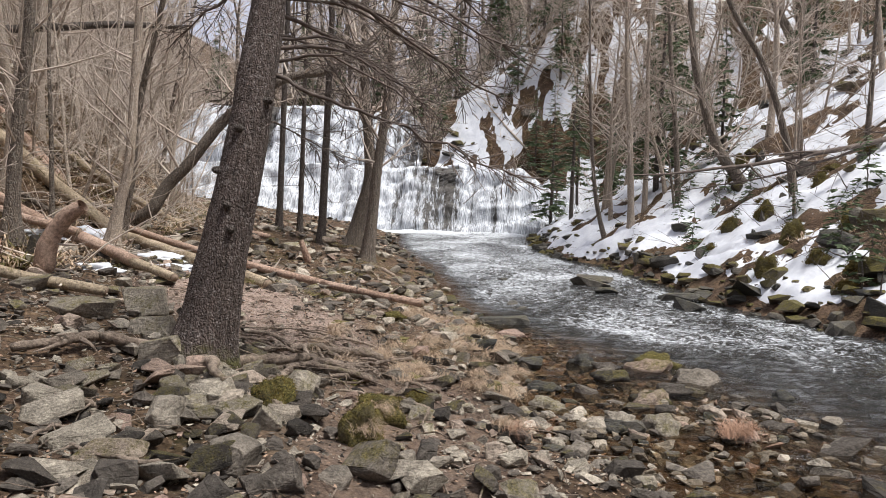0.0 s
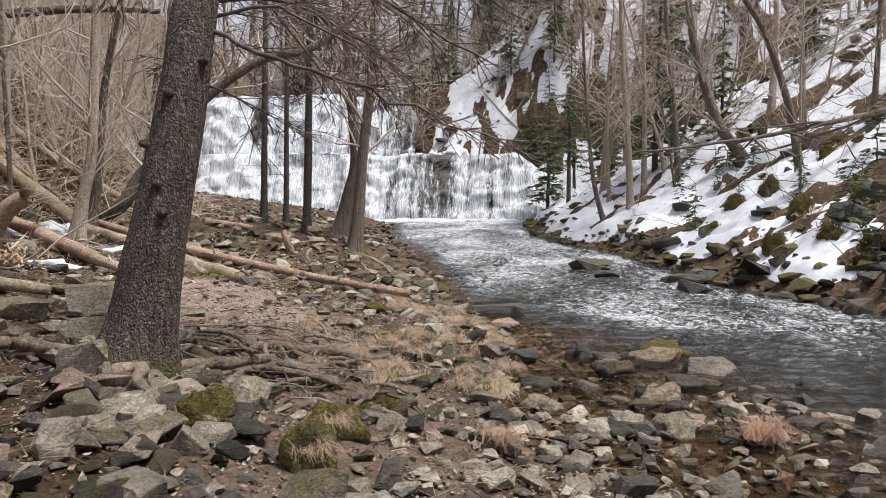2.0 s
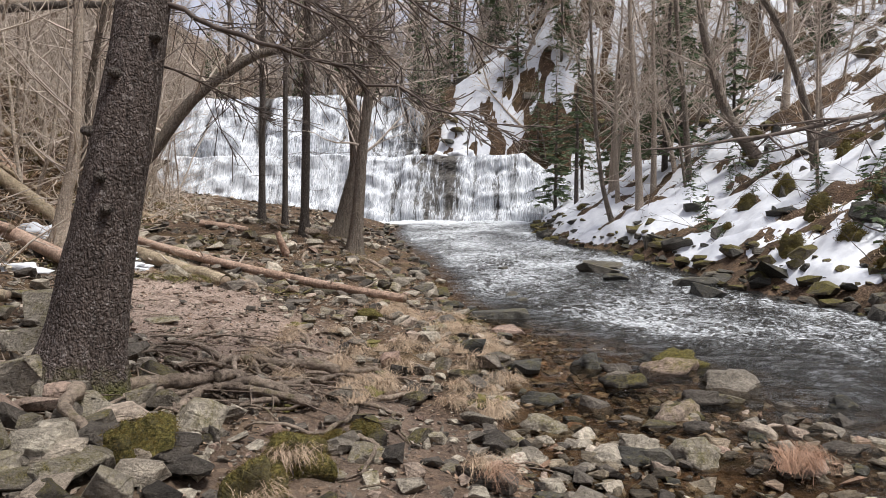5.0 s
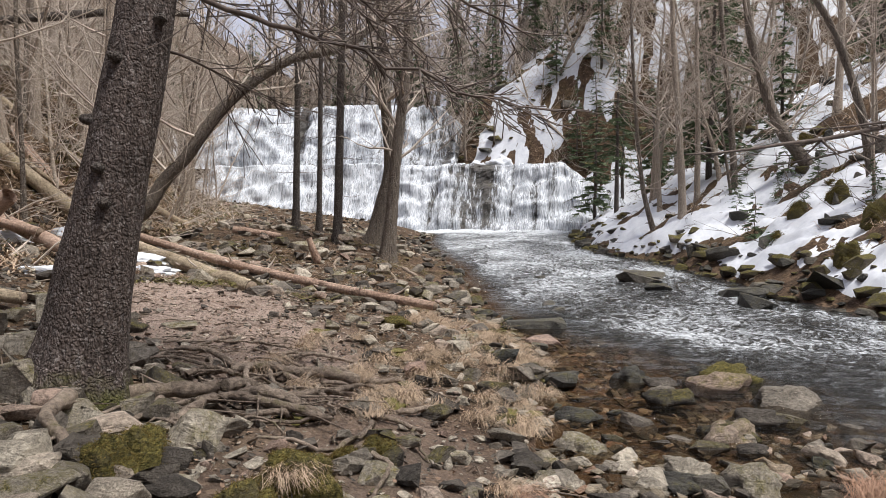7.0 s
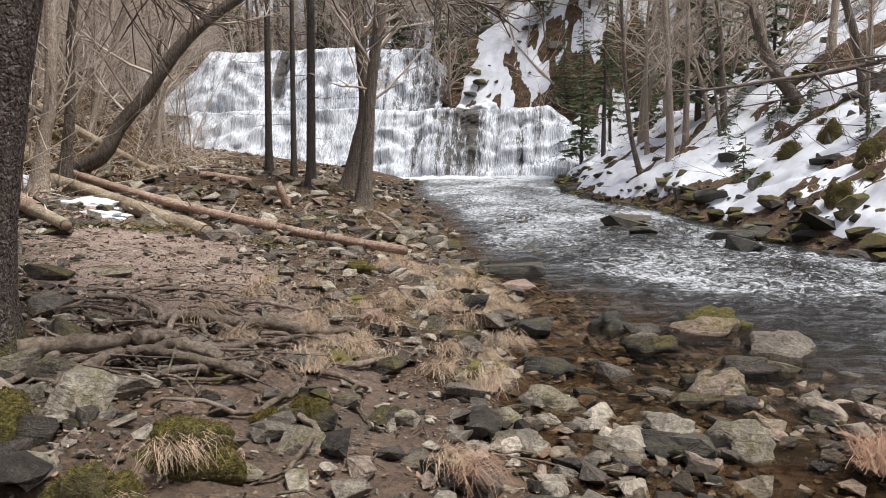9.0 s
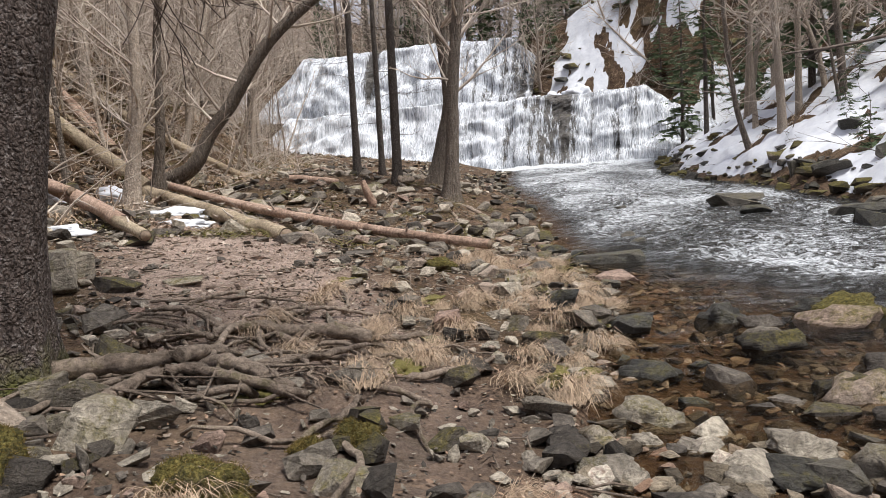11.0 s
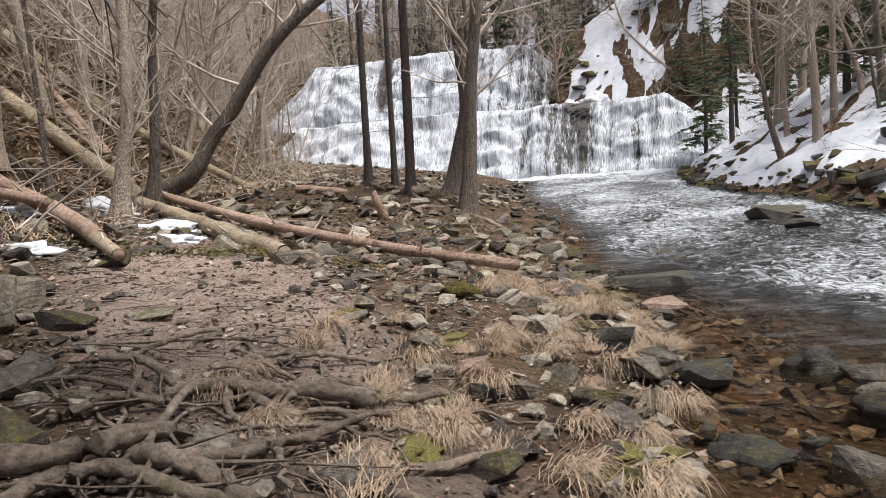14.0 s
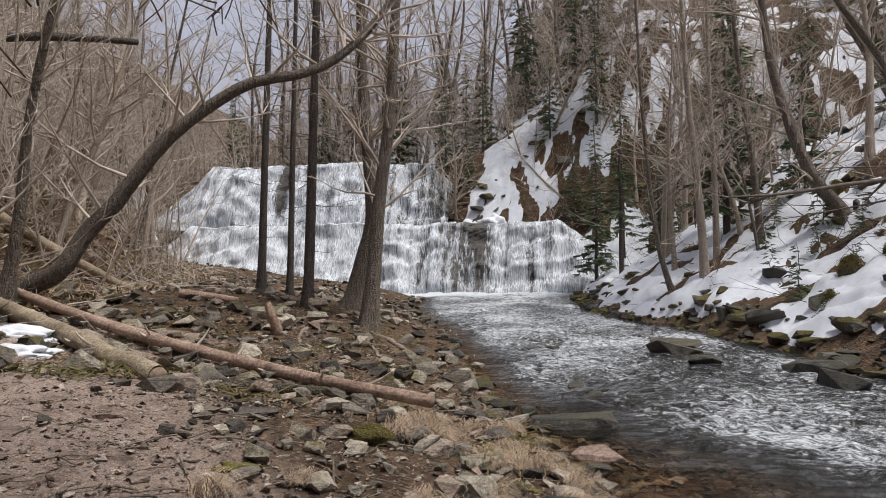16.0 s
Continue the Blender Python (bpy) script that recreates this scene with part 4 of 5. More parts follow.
def lump(name, seed, sx, sy, sz, mat, cuts=3, rugged=0.35, flat=False):
    """A rounded lumpy mass, for old snow and moss cushions."""
    bm = bmesh.new()
    bmesh.ops.create_icosphere(bm, subdivisions=cuts, radius=1)
    for v in bm.verts:
        k = 1 + rugged * noise.noise(v.co * 1.4 + Vector((seed, 0, 0))) + 0.4 * rugged * noise.noise(v.co * 4 + Vector((0, seed, 0)))
        v.co = Vector((v.co.x * sx * k, v.co.y * sy * k, max(v.co.z, -0.4) * sz * k))
    me = bpy.data.meshes.new(name)
    bm.to_mesh(me)
    bm.free()
    me.materials.append(mat)
    if not flat:
        me.polygons.foreach_set("use_smooth", [True] * len(me.polygons))
    return me


for k, (x, y, z, sx, sy, sz) in enumerate(((-7.3, 15.0, None, 0.5, 0.25, 0.1), (-8.4, 16.1, None, 0.75, 0.3, 0.14), (-10.5, 17.3, None, 0.5, 0.5, 0.3), (-10.6, 15.6, None, 0.6, 0.4, 0.15), (-7.8, 13.1, None, 0.4, 0.25, 0.1), (-30.4, 53.2, 3.6, 1.7, 1.4, 3.2), (-32.0, 55.0, 5.0, 1.7, 1.4, 3.6), (-29.2, 52.2, 2.6, 1.0, 0.9, 1.6), (-8.3, 56.8, 5.9, 0.6, 0.7, 0.6), (-6.9, 57.4, 6.0, 0.5, 0.8, 0.7), (-5.2, 58.2, 6.2, 0.9, 1.2, 0.8), (-3.4, 57.4, 5.6, 0.7, 0.8, 0.5))):
    ob = new("snow_patch", lump("snow_patch", k * 3.1, sx, sy, sz, SNOW, 4, 0.6))
    ob.location = (x, y, height(x, y) if z is None else z)
    tagged(ob, "small heap of old snow on the ground" if y < 40 else "heap of snow beside the waterfall", "snow", "snow patches")

# ---------------------------------------------------------------- fallen logs


def fallen(name, pts, r0, r1, bark, label, seed, snags=8, ends=True, group="fallen logs"):
    top = tagged(new(name), label, "log", group)
    line = smooth_line(pts, 22)
    line = [Vector((p.x, p.y, max(p.z, height(p.x, p.y) + 0.55 * r0))) for p in line]
    sh = Shape()
    sh.tube(line, [(r0 + (r1 - r0) * i / 22) for i in range(23)], 12)
    for i, v in enumerate(sh.v):
        c = line[i // 12]
        sh.v[i] = c + (v - c) * (1 + 0.14 * noise.noise(v * 2.2 + Vector((seed, 0, 0))) + 0.08 * noise.noise(v * 9))
    part("log_body", sh.mesh("log_body", bark), top)
    if ends:
        for k, i in ((0, 1), (22, 21)):
            d = (line[k] - line[i]).normalized()
            cap = Shape()
            rr = r0 if k == 0 else r1
            cap.tube([line[k] - d * 0.02, line[k] + d * 0.006], [rr * 0.93, rr * 0.9], 12, 0, True)
            part("cut_end", cap.mesh("cut_end", CUTWOOD), top, "raw wood of the log's end")
    rng = random.Random(seed)
    for k in range(snags):
        i = rng.randrange(2, 21)
        a = Vector((rng.gauss(0, 0.6), rng.gauss(0, 0.6), rng.uniform(-0.3, 1))).normalized()
        st = Shape()
        ln = rng.uniform(0.08, 0.3)
        st.tube([line[i], line[i] + a * (r0 + ln * 0.5), line[i] + a * (r0 + ln) + Vector((0, 0, 0.03))], [0.022, 0.016, 0.006], 5)
        part("snag", st.mesh("snag", TWIG), top)
    return top


def lying(pts, lift):
    return [on(x, y) + Vector((0, 0, lift)) for x, y in pts]


fallen("fallen_log", [(-11.6, 19.6, 1.45), (-7.5, 17.2, 0.78), (-4.7, 16.0, 0.36), (-2.55, 15.2, 0.12)], 0.095, 0.07, LOGWOOD, "long thin peeled reddish log lying across the bank", 1, 14)
fallen("fallen_log", [(-10.4, 18.0, 1.2), (-7.6, 16.2, 0.75), (-5.4, 14.7, 0.36)], 0.125, 0.115, MOSSLOG, "thick sawn log lying beside a thinner one", 2, 4)
fallen("fallen_log", [(-15.6, 17.4, 5.0), (-13.6, 18.05, 3.55), (-12.5, 18.5, 2.5), (-10.9, 18.6, 1.3)], 0.17, 0.16, MOSSLOG, "pale mossy trunk slid down the brown bank", 3, 4)
fallen("fallen_log", [(-17.6, 21.7, 6.05), (-15, 22.4, 3.75), (-13.6, 23.2, 2.6), (-12.0, 24.6, 1.35)], 0.14, 0.11, MOSSLOG, "bare fallen trunk resting on the brown bank", 4, 6)
fallen("fallen_log", [(-11.9, 15.5, 2.15), (-10.9, 15.6, 1.6), (-8.6, 14.6, 1.0), (-7.4, 13.8, 0.75)], 0.13, 0.11, LOGWOOD, "broken pale log with a splintered end", 5, 3)
fallen("fallen_log", [(-16.1, 21.0, 4.9), (-14, 20.6, 3.1), (-12.7, 20.2, 2.0)], 0.08, 0.07, LOGWOOD, "thin barkless log leaning on the bank", 6, 3)
fallen("fallen_log", [(-8.1, 14.3, 0.85), (-7.2, 13.6, 0.74), (-6.3, 12.9, 0.62)], 0.09, 0.07, MOSSLOG, "short mossy log on loose stones", 7, 3)
fallen("fallen_log", lying([(-5.3, 14.9), (-4.6, 15.2), (-3.8, 15.5)], 0.05), 0.07, 0.06, DARK_BARK, "dark rotten log half buried under another", 8, 2)
fallen("fallen_log", lying([(-9.6, 22.6), (-8.9, 22.7), (-8.3, 22.8)], 0.08), 0.11, 0.08, LOGWOOD, "short orange weathered log on the point", 9, 1)
fallen("fallen_log", lying([(-9.2, 10.6), (-7.6, 10.8), (-6.35, 11.1)], 0.14), 0.09, 0.07, MOSSLOG, "grey log lying on stones beside the path", 10, 2)
fallen("fallen_log", [(-14.9, 20.8, 3.8), (-13.4, 20.2, 2.5), (-11.9, 19.6, 1.5)], 0.1, 0.09, LOGWOOD, "slanting pale fallen trunk on the brown bank", 11, 4)
fallen("fallen_log", [(-13.2, 14.8, 3.1), (-11.4, 15.2, 1.75), (-9.2, 14.8, 1.25)], 0.1, 0.08, LOGWOOD, "slanting pale fallen trunk on the brown bank", 12, 4)
fallen("fallen_log", [(-16.5, 19, 5.8), (-14, 19.6, 3.3), (-12.2, 20.0, 1.9)], 0.07, 0.05, MOSSLOG, "slanting pale fallen trunk on the brown bank", 13, 5)
fallen("fallen_log", [(-14.4, 16.0, 4.0), (-12.6, 16.4, 2.6), (-11.2, 16.9, 1.6)], 0.08, 0.06, GREY_BARK, "grey fallen stem on the brown bank", 14, 4)
fallen("fallen_log", [(-16.5, 20.3, 6.6), (-13.6, 22, 7.3), (-12.7, 23, 7.6), (-11.7, 24, 7.8)], 0.13, 0.07, DARK_BARK, "dark dead trunk lodged level between trees", 17, 6, True, "")
fallen("tree_stump", [(-7.95, 12.05, 0.6), (-7.85, 12.0, 1.1), (-7.6, 12.0, 1.5), (-7.3, 12.0, 1.72)], 0.16, 0.1, LOGWOOD, "splintered leaning stump of weathered wood", 15, 3, False, "")
fallen("tree_stump", [(-6.3, 20.3, 0.55), (-6.4, 20.2, 0.85), (-6.5, 20.2, 1.12)], 0.1, 0.07, LOGWOOD, "short upright broken stub of orange wood", 16, 0, True, "")
# a dead tree fallen from the far bank out over the water
deadfall = tagged(new("fallen_tree"), "dark dead tree fallen from the far bank over the stream", "log")
rng = random.Random(5)
for pts, r in (([(15.2, 28, 6.2), (12.5, 27.6, 5.35), (10.2, 26.6, 4.75), (7.4, 25.6, 4.1), (4.8, 24.5, 3.6), (2.6, 23.5, 3.35)], 0.13), ([(10.6, 26.8, 4.75), (8.2, 26.0, 3.9), (6.0, 25.2, 3.3), (3.6, 24.4, 2.9)], 0.05), ([(9.0, 26.2, 4.5), (6.6, 25.0, 4.2), (4.6, 24.0, 4.0)], 0.04)):
    dead_branch(rng, pts, r, deadfall, 12, 1.2, 0.0)

# ---------------------------------------------------------------- roots
ROOTS = {
    "a": ([(-3.75, 8.75), (-3.4, 8.85), (-3.1, 9.05), (-3.0, 9.44), (-2.97, 9.6)], 0.085, 0.05),
    "b": ([(-3.0, 9.3), (-2.77, 9.19), (-2.54, 9.16), (-2.3, 9.12)], 0.07, 0.05),
    "c": ([(-2.65, 9.0), (-2.9, 9.3), (-3.07, 9.58), (-3.25, 10.03), (-3.15, 10.25)], 0.025, 0.035),
    "d": ([(-3.4, 10.0), (-3.15, 10.19), (-2.95, 10.3), (-2.71, 10.37), (-2.45, 10.55)], 0.05, 0.075),
    "e": ([(-4.07, 9.83), (-3.97, 10.17), (-3.71, 10.24), (-3.4, 10.15)], 0.02, 0.045),
    "f": ([(-3.6, 9.45), (-3.47, 9.71), (-3.33, 9.95)], 0.035, 0.03),
    "g": ([(-2.85, 9.3), (-2.6, 9.3), (-2.4, 9.5), (-2.3, 9.8), (-2.27, 10.1), (-2.15, 10.6)], 0.04, 0.018),
    "h": ([(-3.25, 10.76), (-2.99, 10.93), (-2.66, 11.23)], 0.03, 0.02),
    "i": ([(-4.06, 10.36), (-3.93, 10.7), (-4.0, 11.43)], 0.025, 0.018),
    "j": ([(-2.69, 9.44), (-2.53, 9.58), (-2.32, 9.36), (-2.2, 9.2)], 0.03, 0.015),
    "k": ([(-3.2, 8.6), (-3.07, 8.8), (-2.97, 8.97), (-2.86, 9.07)], 0.02, 0.028),
    "l": ([(-5.03, 7.6), (-4.75, 7.95), (-4.7, 8.4), (-4.3, 8.6), (-4.0, 8.6)], 0.05, 0.09),
    "m": ([(-3.58, 6.09), (-3.12, 5.85), (-2.87, 5.82), (-2.6, 6.0)], 0.016, 0.024),
    "n": ([(-3.6, 5.75), (-3.6, 6.14), (-3.35, 6.1)], 0.014, 0.02),
    "o": ([(-4.07, 6.46), (-3.9, 6.6), (-3.7, 6.7)], 0.025, 0.03),
    "p": ([(-3.0, 8.4), (-3.0, 8.9), (-2.83, 9.06), (-2.45, 9.0), (-2.2, 9.1)], 0.05, 0.035),
    "q": ([(-5.5, 23.0), (-6.0, 21.8), (-6.0, 20.6), (-5.5, 19.3)], 0.1, 0.03),
    "r": ([(-5.2, 23.0), (-4.6, 22.2), (-4.1, 21.6), (-3.6, 20.6)], 0.1, 0.03),
    "s": ([(-5.3, 22.9), (-5.0, 21.5), (-4.4, 20.2), (-4.2, 19)], 0.08, 0.02),
    "t": ([(-6.8, 23.3), (-6.4, 22.4), (-6.9, 21.4)], 0.07, 0.02),
    "u": ([(-3.8, 8.5), (-3.5, 8.1), (-3.3, 7.7), (-2.9, 7.5)], 0.09, 0.03),
    "v": ([(-4.4, 10.6), (-4.0, 10.75), (-3.6, 11.0), (-3.3, 11.1)], 0.018, 0.012),
}
for key, (pts, r0, r1) in ROOTS.items():
    line = smooth_line([on(x, y) + Vector((0, 0, (0.085 if pts[0][1] < 15 else -0.02) + 0.5 * max(r0, r1) + (0 if 0 < k < len(pts) - 1 else -0.07))) for k, (x, y) in enumerate(pts)], 26)
    sh = Shape()
    for i in range(27):
        line[i] += Vector((0.03 * noise.noise((i * 0.5, ord(key), 1)), 0.03 * noise.noise((i * 0.5, ord(key), 5)), 0.02 * noise.noise((i * 0.6, ord(key), 9))))
    sh.tube(line, [0.75 * (r0 + (r1 - r0) * i / 26) * (1 + 0.4 * noise.noise((i * 0.45, ord(key), 3))) for i in range(27)], 9, 0, True)
    rng = random.Random(ord(key))
    for k in range(7):
        i = rng.randrange(3, 25)
        twigs(sh, rng, line[i], Vector((rng.gauss(0, 1), rng.gauss(0, 1), -0.12)), rng.uniform(0.2, 0.5), 0.4 * max(r1, 0.02), 0, 0.06, 0)
    tagged(new("tree_root", sh.mesh("tree_root", ROOTWOOD)), "gnarled exposed tree root creeping over the path", "root", "exposed roots")

rng = random.Random(71)
for k in range(32):
    x, y, a, r = rng.uniform(-3.8, -1.9), rng.uniform(8.7, 11.2), rng.uniform(0, math.tau), rng.uniform(0.009, 0.03)
    line = []
    for i in range(16):
        lift = 0.02 + r * 0.8 + 0.05 * max(0, math.sin(i * 0.5 + k)) - (0.05 if i in (0, 15) else 0)
        line.append(on(x, y) + Vector((0, 0, lift)))
        a += rng.gauss(0, 0.32)
        x, y = x + 0.075 * math.cos(a), y + 0.075 * math.sin(a)
    sh = Shape()
    sh.tube(line, [r * (1.15 - 0.05 * i) for i in range(16)], 7, 0, True)
    tagged(new("tree_root", sh.mesh("tree_root", ROOTWOOD)), "thin winding root lying bare on the soil", "root", "exposed roots")

# ---------------------------------------------------------------- stones


def hull(seed, points=16, squash=1.0):
    """An angular broken stone of size 1: vertices and faces."""
    rng = random.Random(seed)
    bm = bmesh.new()
    for _ in range(points):
        p = Vector((rng.uniform(-1, 1), rng.uniform(-1, 1), rng.uniform(-1, 1)))
        p = p / max(0.35, (abs(p.x) ** 4 + abs(p.y) ** 4 + abs(p.z) ** 4) ** 0.25)
        bm.verts.new(Vector((p.x * rng.uniform(0.85, 1), p.y * rng.uniform(0.85, 1), p.z * squash)) * 0.5)
    out = bmesh.ops.convex_hull(bm, input=bm.verts[:])
    bmesh.ops.delete(bm, geom=[v for v in bm.verts if not v.link_faces], context="VERTS")
    bmesh.ops.dissolve_limit(bm, angle_limit=0.12, verts=bm.verts[:], edges=bm.edges[:])
    return bm


def stone_mesh(seed, mat, size=(1, 1, 1), bevel=0.05, points=16, segments=2):
    bm = hull(seed, points)
    bmesh.ops.bevel(bm, geom=bm.edges[:], offset=bevel, segments=segments, affect="EDGES", profile=0.6)
    bmesh.ops.triangulate(bm, faces=[f for f in bm.faces if len(f.verts) > 4])
    for v in bm.verts:
        v.co += v.normal * 0.06 * noise.noise(v.co * 3.5 + Vector((seed, 0, 0)))
        v.co = Vector((v.co.x * size[0], v.co.y * size[1], v.co.z * size[2]))
    me = bpy.data.meshes.new("stone")
    bm.to_mesh(me)
    bm.free()
    me.materials.append(mat)
    return me


KIND = {"m": (MOSSY, "grey stone patched with moss"), "M": (MOSSY, "stone thickly covered in green moss"), "b": (BARE, "pale bare angular stone"), "s": (STONE, "grey-brown angular stone"), "w": (WETROCK, "dark wet rock")}
MOSSED = stone_material("moss_covered_stone", 1.35, random_of, 0.0, ((0.0, (0.05, 0.043, 0.03)), (1.0, (0.13, 0.11, 0.065))))


def moss_fuzz(me, ob, rng, size, count):
    """A coat of short moss shoots over the upper side of a mound."""
    sh = Shape()
    vs = [v for v in me.vertices if v.normal.z > 0.05]
    for _ in range(count):
        v = rng.choice(vs)
        p = v.co + Vector((rng.gauss(0, size), rng.gauss(0, size), -0.2 * size))
        d = (v.normal + Vector((rng.gauss(0, 0.6), rng.gauss(0, 0.6), rng.gauss(-0.1, 0.5)))).normalized() * size * rng.uniform(0.6, 1.6)
        w = d.cross(Vector((rng.gauss(0, 1), rng.gauss(0, 1), 0.3))).normalized() * size * 0.16
        b0 = len(sh.v)
        sh.v += [p - w, p + w, p + d]
        sh.f.append((b0, b0 + 1, b0 + 2))
        sh.s.append(0)
    tagged(part("moss", sh.mesh("moss", MOSSFUZZ, False), ob), "shaggy yellow-green moss", kind="stuff")


MOSSFUZZ = plain_material("shaggy_moss", (0.04, 0.032, 0.009), (0.23, 0.165, 0.05), 30, 0.9, True)


def put_stones(rows_, seed, where, group):
    rng = random.Random(seed)
    split = []
    for x, y, w, h, k in rows_:
        if k == "M" and y > 16 and w > 1:
            split += [(x + 0.42 * w * math.cos(i * 1.6), y + 0.5 * w * math.sin(i * 1.6), w * rng.uniform(0.34, 0.62), h * rng.uniform(0.4, 0.75), "M" if i % 3 else "w") for i in range(5)]
        else:
            split.append((x, y, w, h, k))
    for x, y, w, h, k in split:
        mat, label = KIND[k]
        mat = MOSSED if k == "M" else mat
        w, h = w * 0.88, h * 0.9
        if x > 4 or y > 35:
            w, h = w * 0.7, h * 0.7
        deep = w * rng.uniform(0.6, 0.95)
        tall = max(h * 0.85, 0.3 * w if k != "w" else 0.22 * w)
        if k == "s" and w > 0.4:
            mat = MOSSY
        if k == "M":
            me = lump("stone", rng.uniform(0, 90), w * 0.5, deep * 0.5, tall * 0.8, mat, 4, 0.5)
            up = 0.1 * tall
        elif "pool" in where:
            me = lump("stone", rng.uniform(0, 90), w * 0.46, deep * 0.46, tall * 0.7, mat, 3, 0.55)
            up = 0.2 * tall
        else:
            me = stone_mesh(rng.randrange(9999), mat, (w, deep, tall * 1.25), 0.028, rng.choice((10, 12, 14, 17)))
            up = 0.26 * tall
        ob = new("stone", me)
        z = height(x, y + deep * 0.3)
        if table(y, LEFT) < x < table(y, RIGHT):
            z = max(z, level(y) - 0.3 * tall)
        ob.matrix_basis = Matrix.Translation((x, y + deep * 0.3, z + up)) @ pose(0, 0, 0, rng.gauss(0, 10), rng.gauss(0, 10), rng.uniform(-40, 40))
        tagged(ob, label + " " + where, "rock", group)
        if k == "M":
            moss_fuzz(me, ob, rng, 0.011 if y < 14 else 0.045, 3600 if y < 14 else 2400)


FAR_BANK_ROCKS = [(5.35, 21.07, 2.03, 0.73, "w"), (7.41, 22.43, 2.84, 1.95, "M"), (6.99, 27.41, 2.04, 1.5, "M"), (8.95, 29.76, 1.31, 0.86, "M"), (5.88, 31.28, 1.5, 1.07, "w"), (4.64, 27.92, 1.93, 0.96, "w"), (7.45, 19.25, 1.31, 1.08, "M"), (6.86, 20.7, 0.9, 0.75, "M"), (4.01, 30.02, 1.38, 0.83, "w"), (5.92, 27.57, 1.28, 0.98, "w"), (10.65, 27.85, 2.06, 1.37, "M"), (10.18, 30.5, 1.73, 1.24, "w"), (9.12, 33.84, 1.35, 1.62, "M"), (6.59, 17.1, 1.09, 0.82, "w")]
STREAM_ROCKS = [(-0.68, 18.83, 0.53, 0.21, "w"), (-0.81, 20.05, 0.47, 0.19, "w"), (-1.24, 25.81, 0.49, 0.2, "w"), (1.89, 26.59, 1.96, 0.6, "w"), (1.61, 22.89, 1.61, 0.34, "w"), (3.63, 20.35, 1.48, 0.55, "w"), (-2.63, 18.88, 0.54, 0.24, "w"), (1.69, 24.78, 1.76, 0.37, "w"), (0.77, 53.72, 2.93, 0.84, "w"), (3.94, 22.35, 1.52, 0.47, "w")]
FOOT_ROCKS = [(-3.59, 9.14, 0.58, 0.27, "m"), (-2.71, 8.39, 0.44, 0.19, "s"), (-2.73, 8.07, 0.49, 0.31, "m"), (-2.47, 7.79, 0.19, 0.16, "s"), (-4.1, 8.28, 0.55, 0.43, "m"), (-3.04, 7.15, 0.39, 0.37, "s"), (-2.89, 6.86, 0.19, 0.14, "b"), (-3.12, 7.65, 0.35, 0.24, "m"), (-2.77, 7.6, 0.34, 0.34, "M"), (-3.67, 8.2, 0.39, 0.22, "s"), (-2.63, 6.94, 0.34, 0.25, "m"), (-2.55, 6.18, 0.42, 0.28, "s"), (-4.08, 8.67, 0.71, 0.36, "m"), (-2.99, 7.14, 0.34, 0.31, "s"), (-3.19, 6.61, 0.31, 0.27, "s"), (-3.13, 6.94, 0.27, 0.2, "m"), (-2.89, 6.87, 0.14, 0.1, "b"), (-2.78, 7.39, 0.3, 0.32, "M"), (-4.72, 9.22, 0.69, 0.33, "m")]
FOOT_ROCKS_MORE = [(-2.88, 5.29, 0.3, 0.15, "b"), (-3.11, 5.12, 0.14, 0.11, "b"), (-3.68, 7.66, 0.31, 0.25, "s"), (-3.49, 6.9, 0.22, 0.18, "s"), (-3.37, 7.75, 0.25, 0.2, "s"), (-3.34, 8.39, 0.39, 0.28, "m"), (-2.77, 9.48, 0.37, 0.12, "s")]
NEAR_ROCKS = [(-1.65, 8.28, 0.36, 0.17, "m"), (-1.77, 8.68, 0.29, 0.15, "M"), (-2.33, 8.7, 0.16, 0.13, "b"), (-1.98, 7.75, 0.48, 0.34, "M"), (-1.32, 8.12, 0.19, 0.1, "b"), (-1.34, 8.85, 0.1, 0.11, "s"), (-0.03, 8.82, 0.21, 0.11, "s"), (-1.32, 7.93, 0.25, 0.11, "s"), (-0.39, 8.74, 0.21, 0.11, "b"), (-2.15, 5.96, 0.36, 0.27, "s"), (-2.09, 6.32, 0.15, 0.12, "b"), (-1.95, 7.08, 0.36, 0.4, "M"), (-1.73, 6.46, 0.52, 0.3, "m"), (-1.55, 6.69, 0.23, 0.17, "b"), (-1.24, 7.2, 0.19, 0.15, "s"), (-0.97, 7.35, 0.26, 0.18, "s"), (2.27, 8.75, 0.83, 0.28, "b"), (1.79, 8.11, 0.39, 0.13, "b"), (-1.43, 6.46, 0.45, 0.22, "s")]
NEAR_ROCKS_MORE = [(-1.04, 6.62, 0.34, 0.19, "m"), (-1.91, 6.22, 0.25, 0.21, "s"), (-2.3, 5.88, 0.2, 0.17, "s"), (-1.84, 8.37, 0.31, 0.18, "s"), (-1.92, 8.52, 0.21, 0.12, "M")]
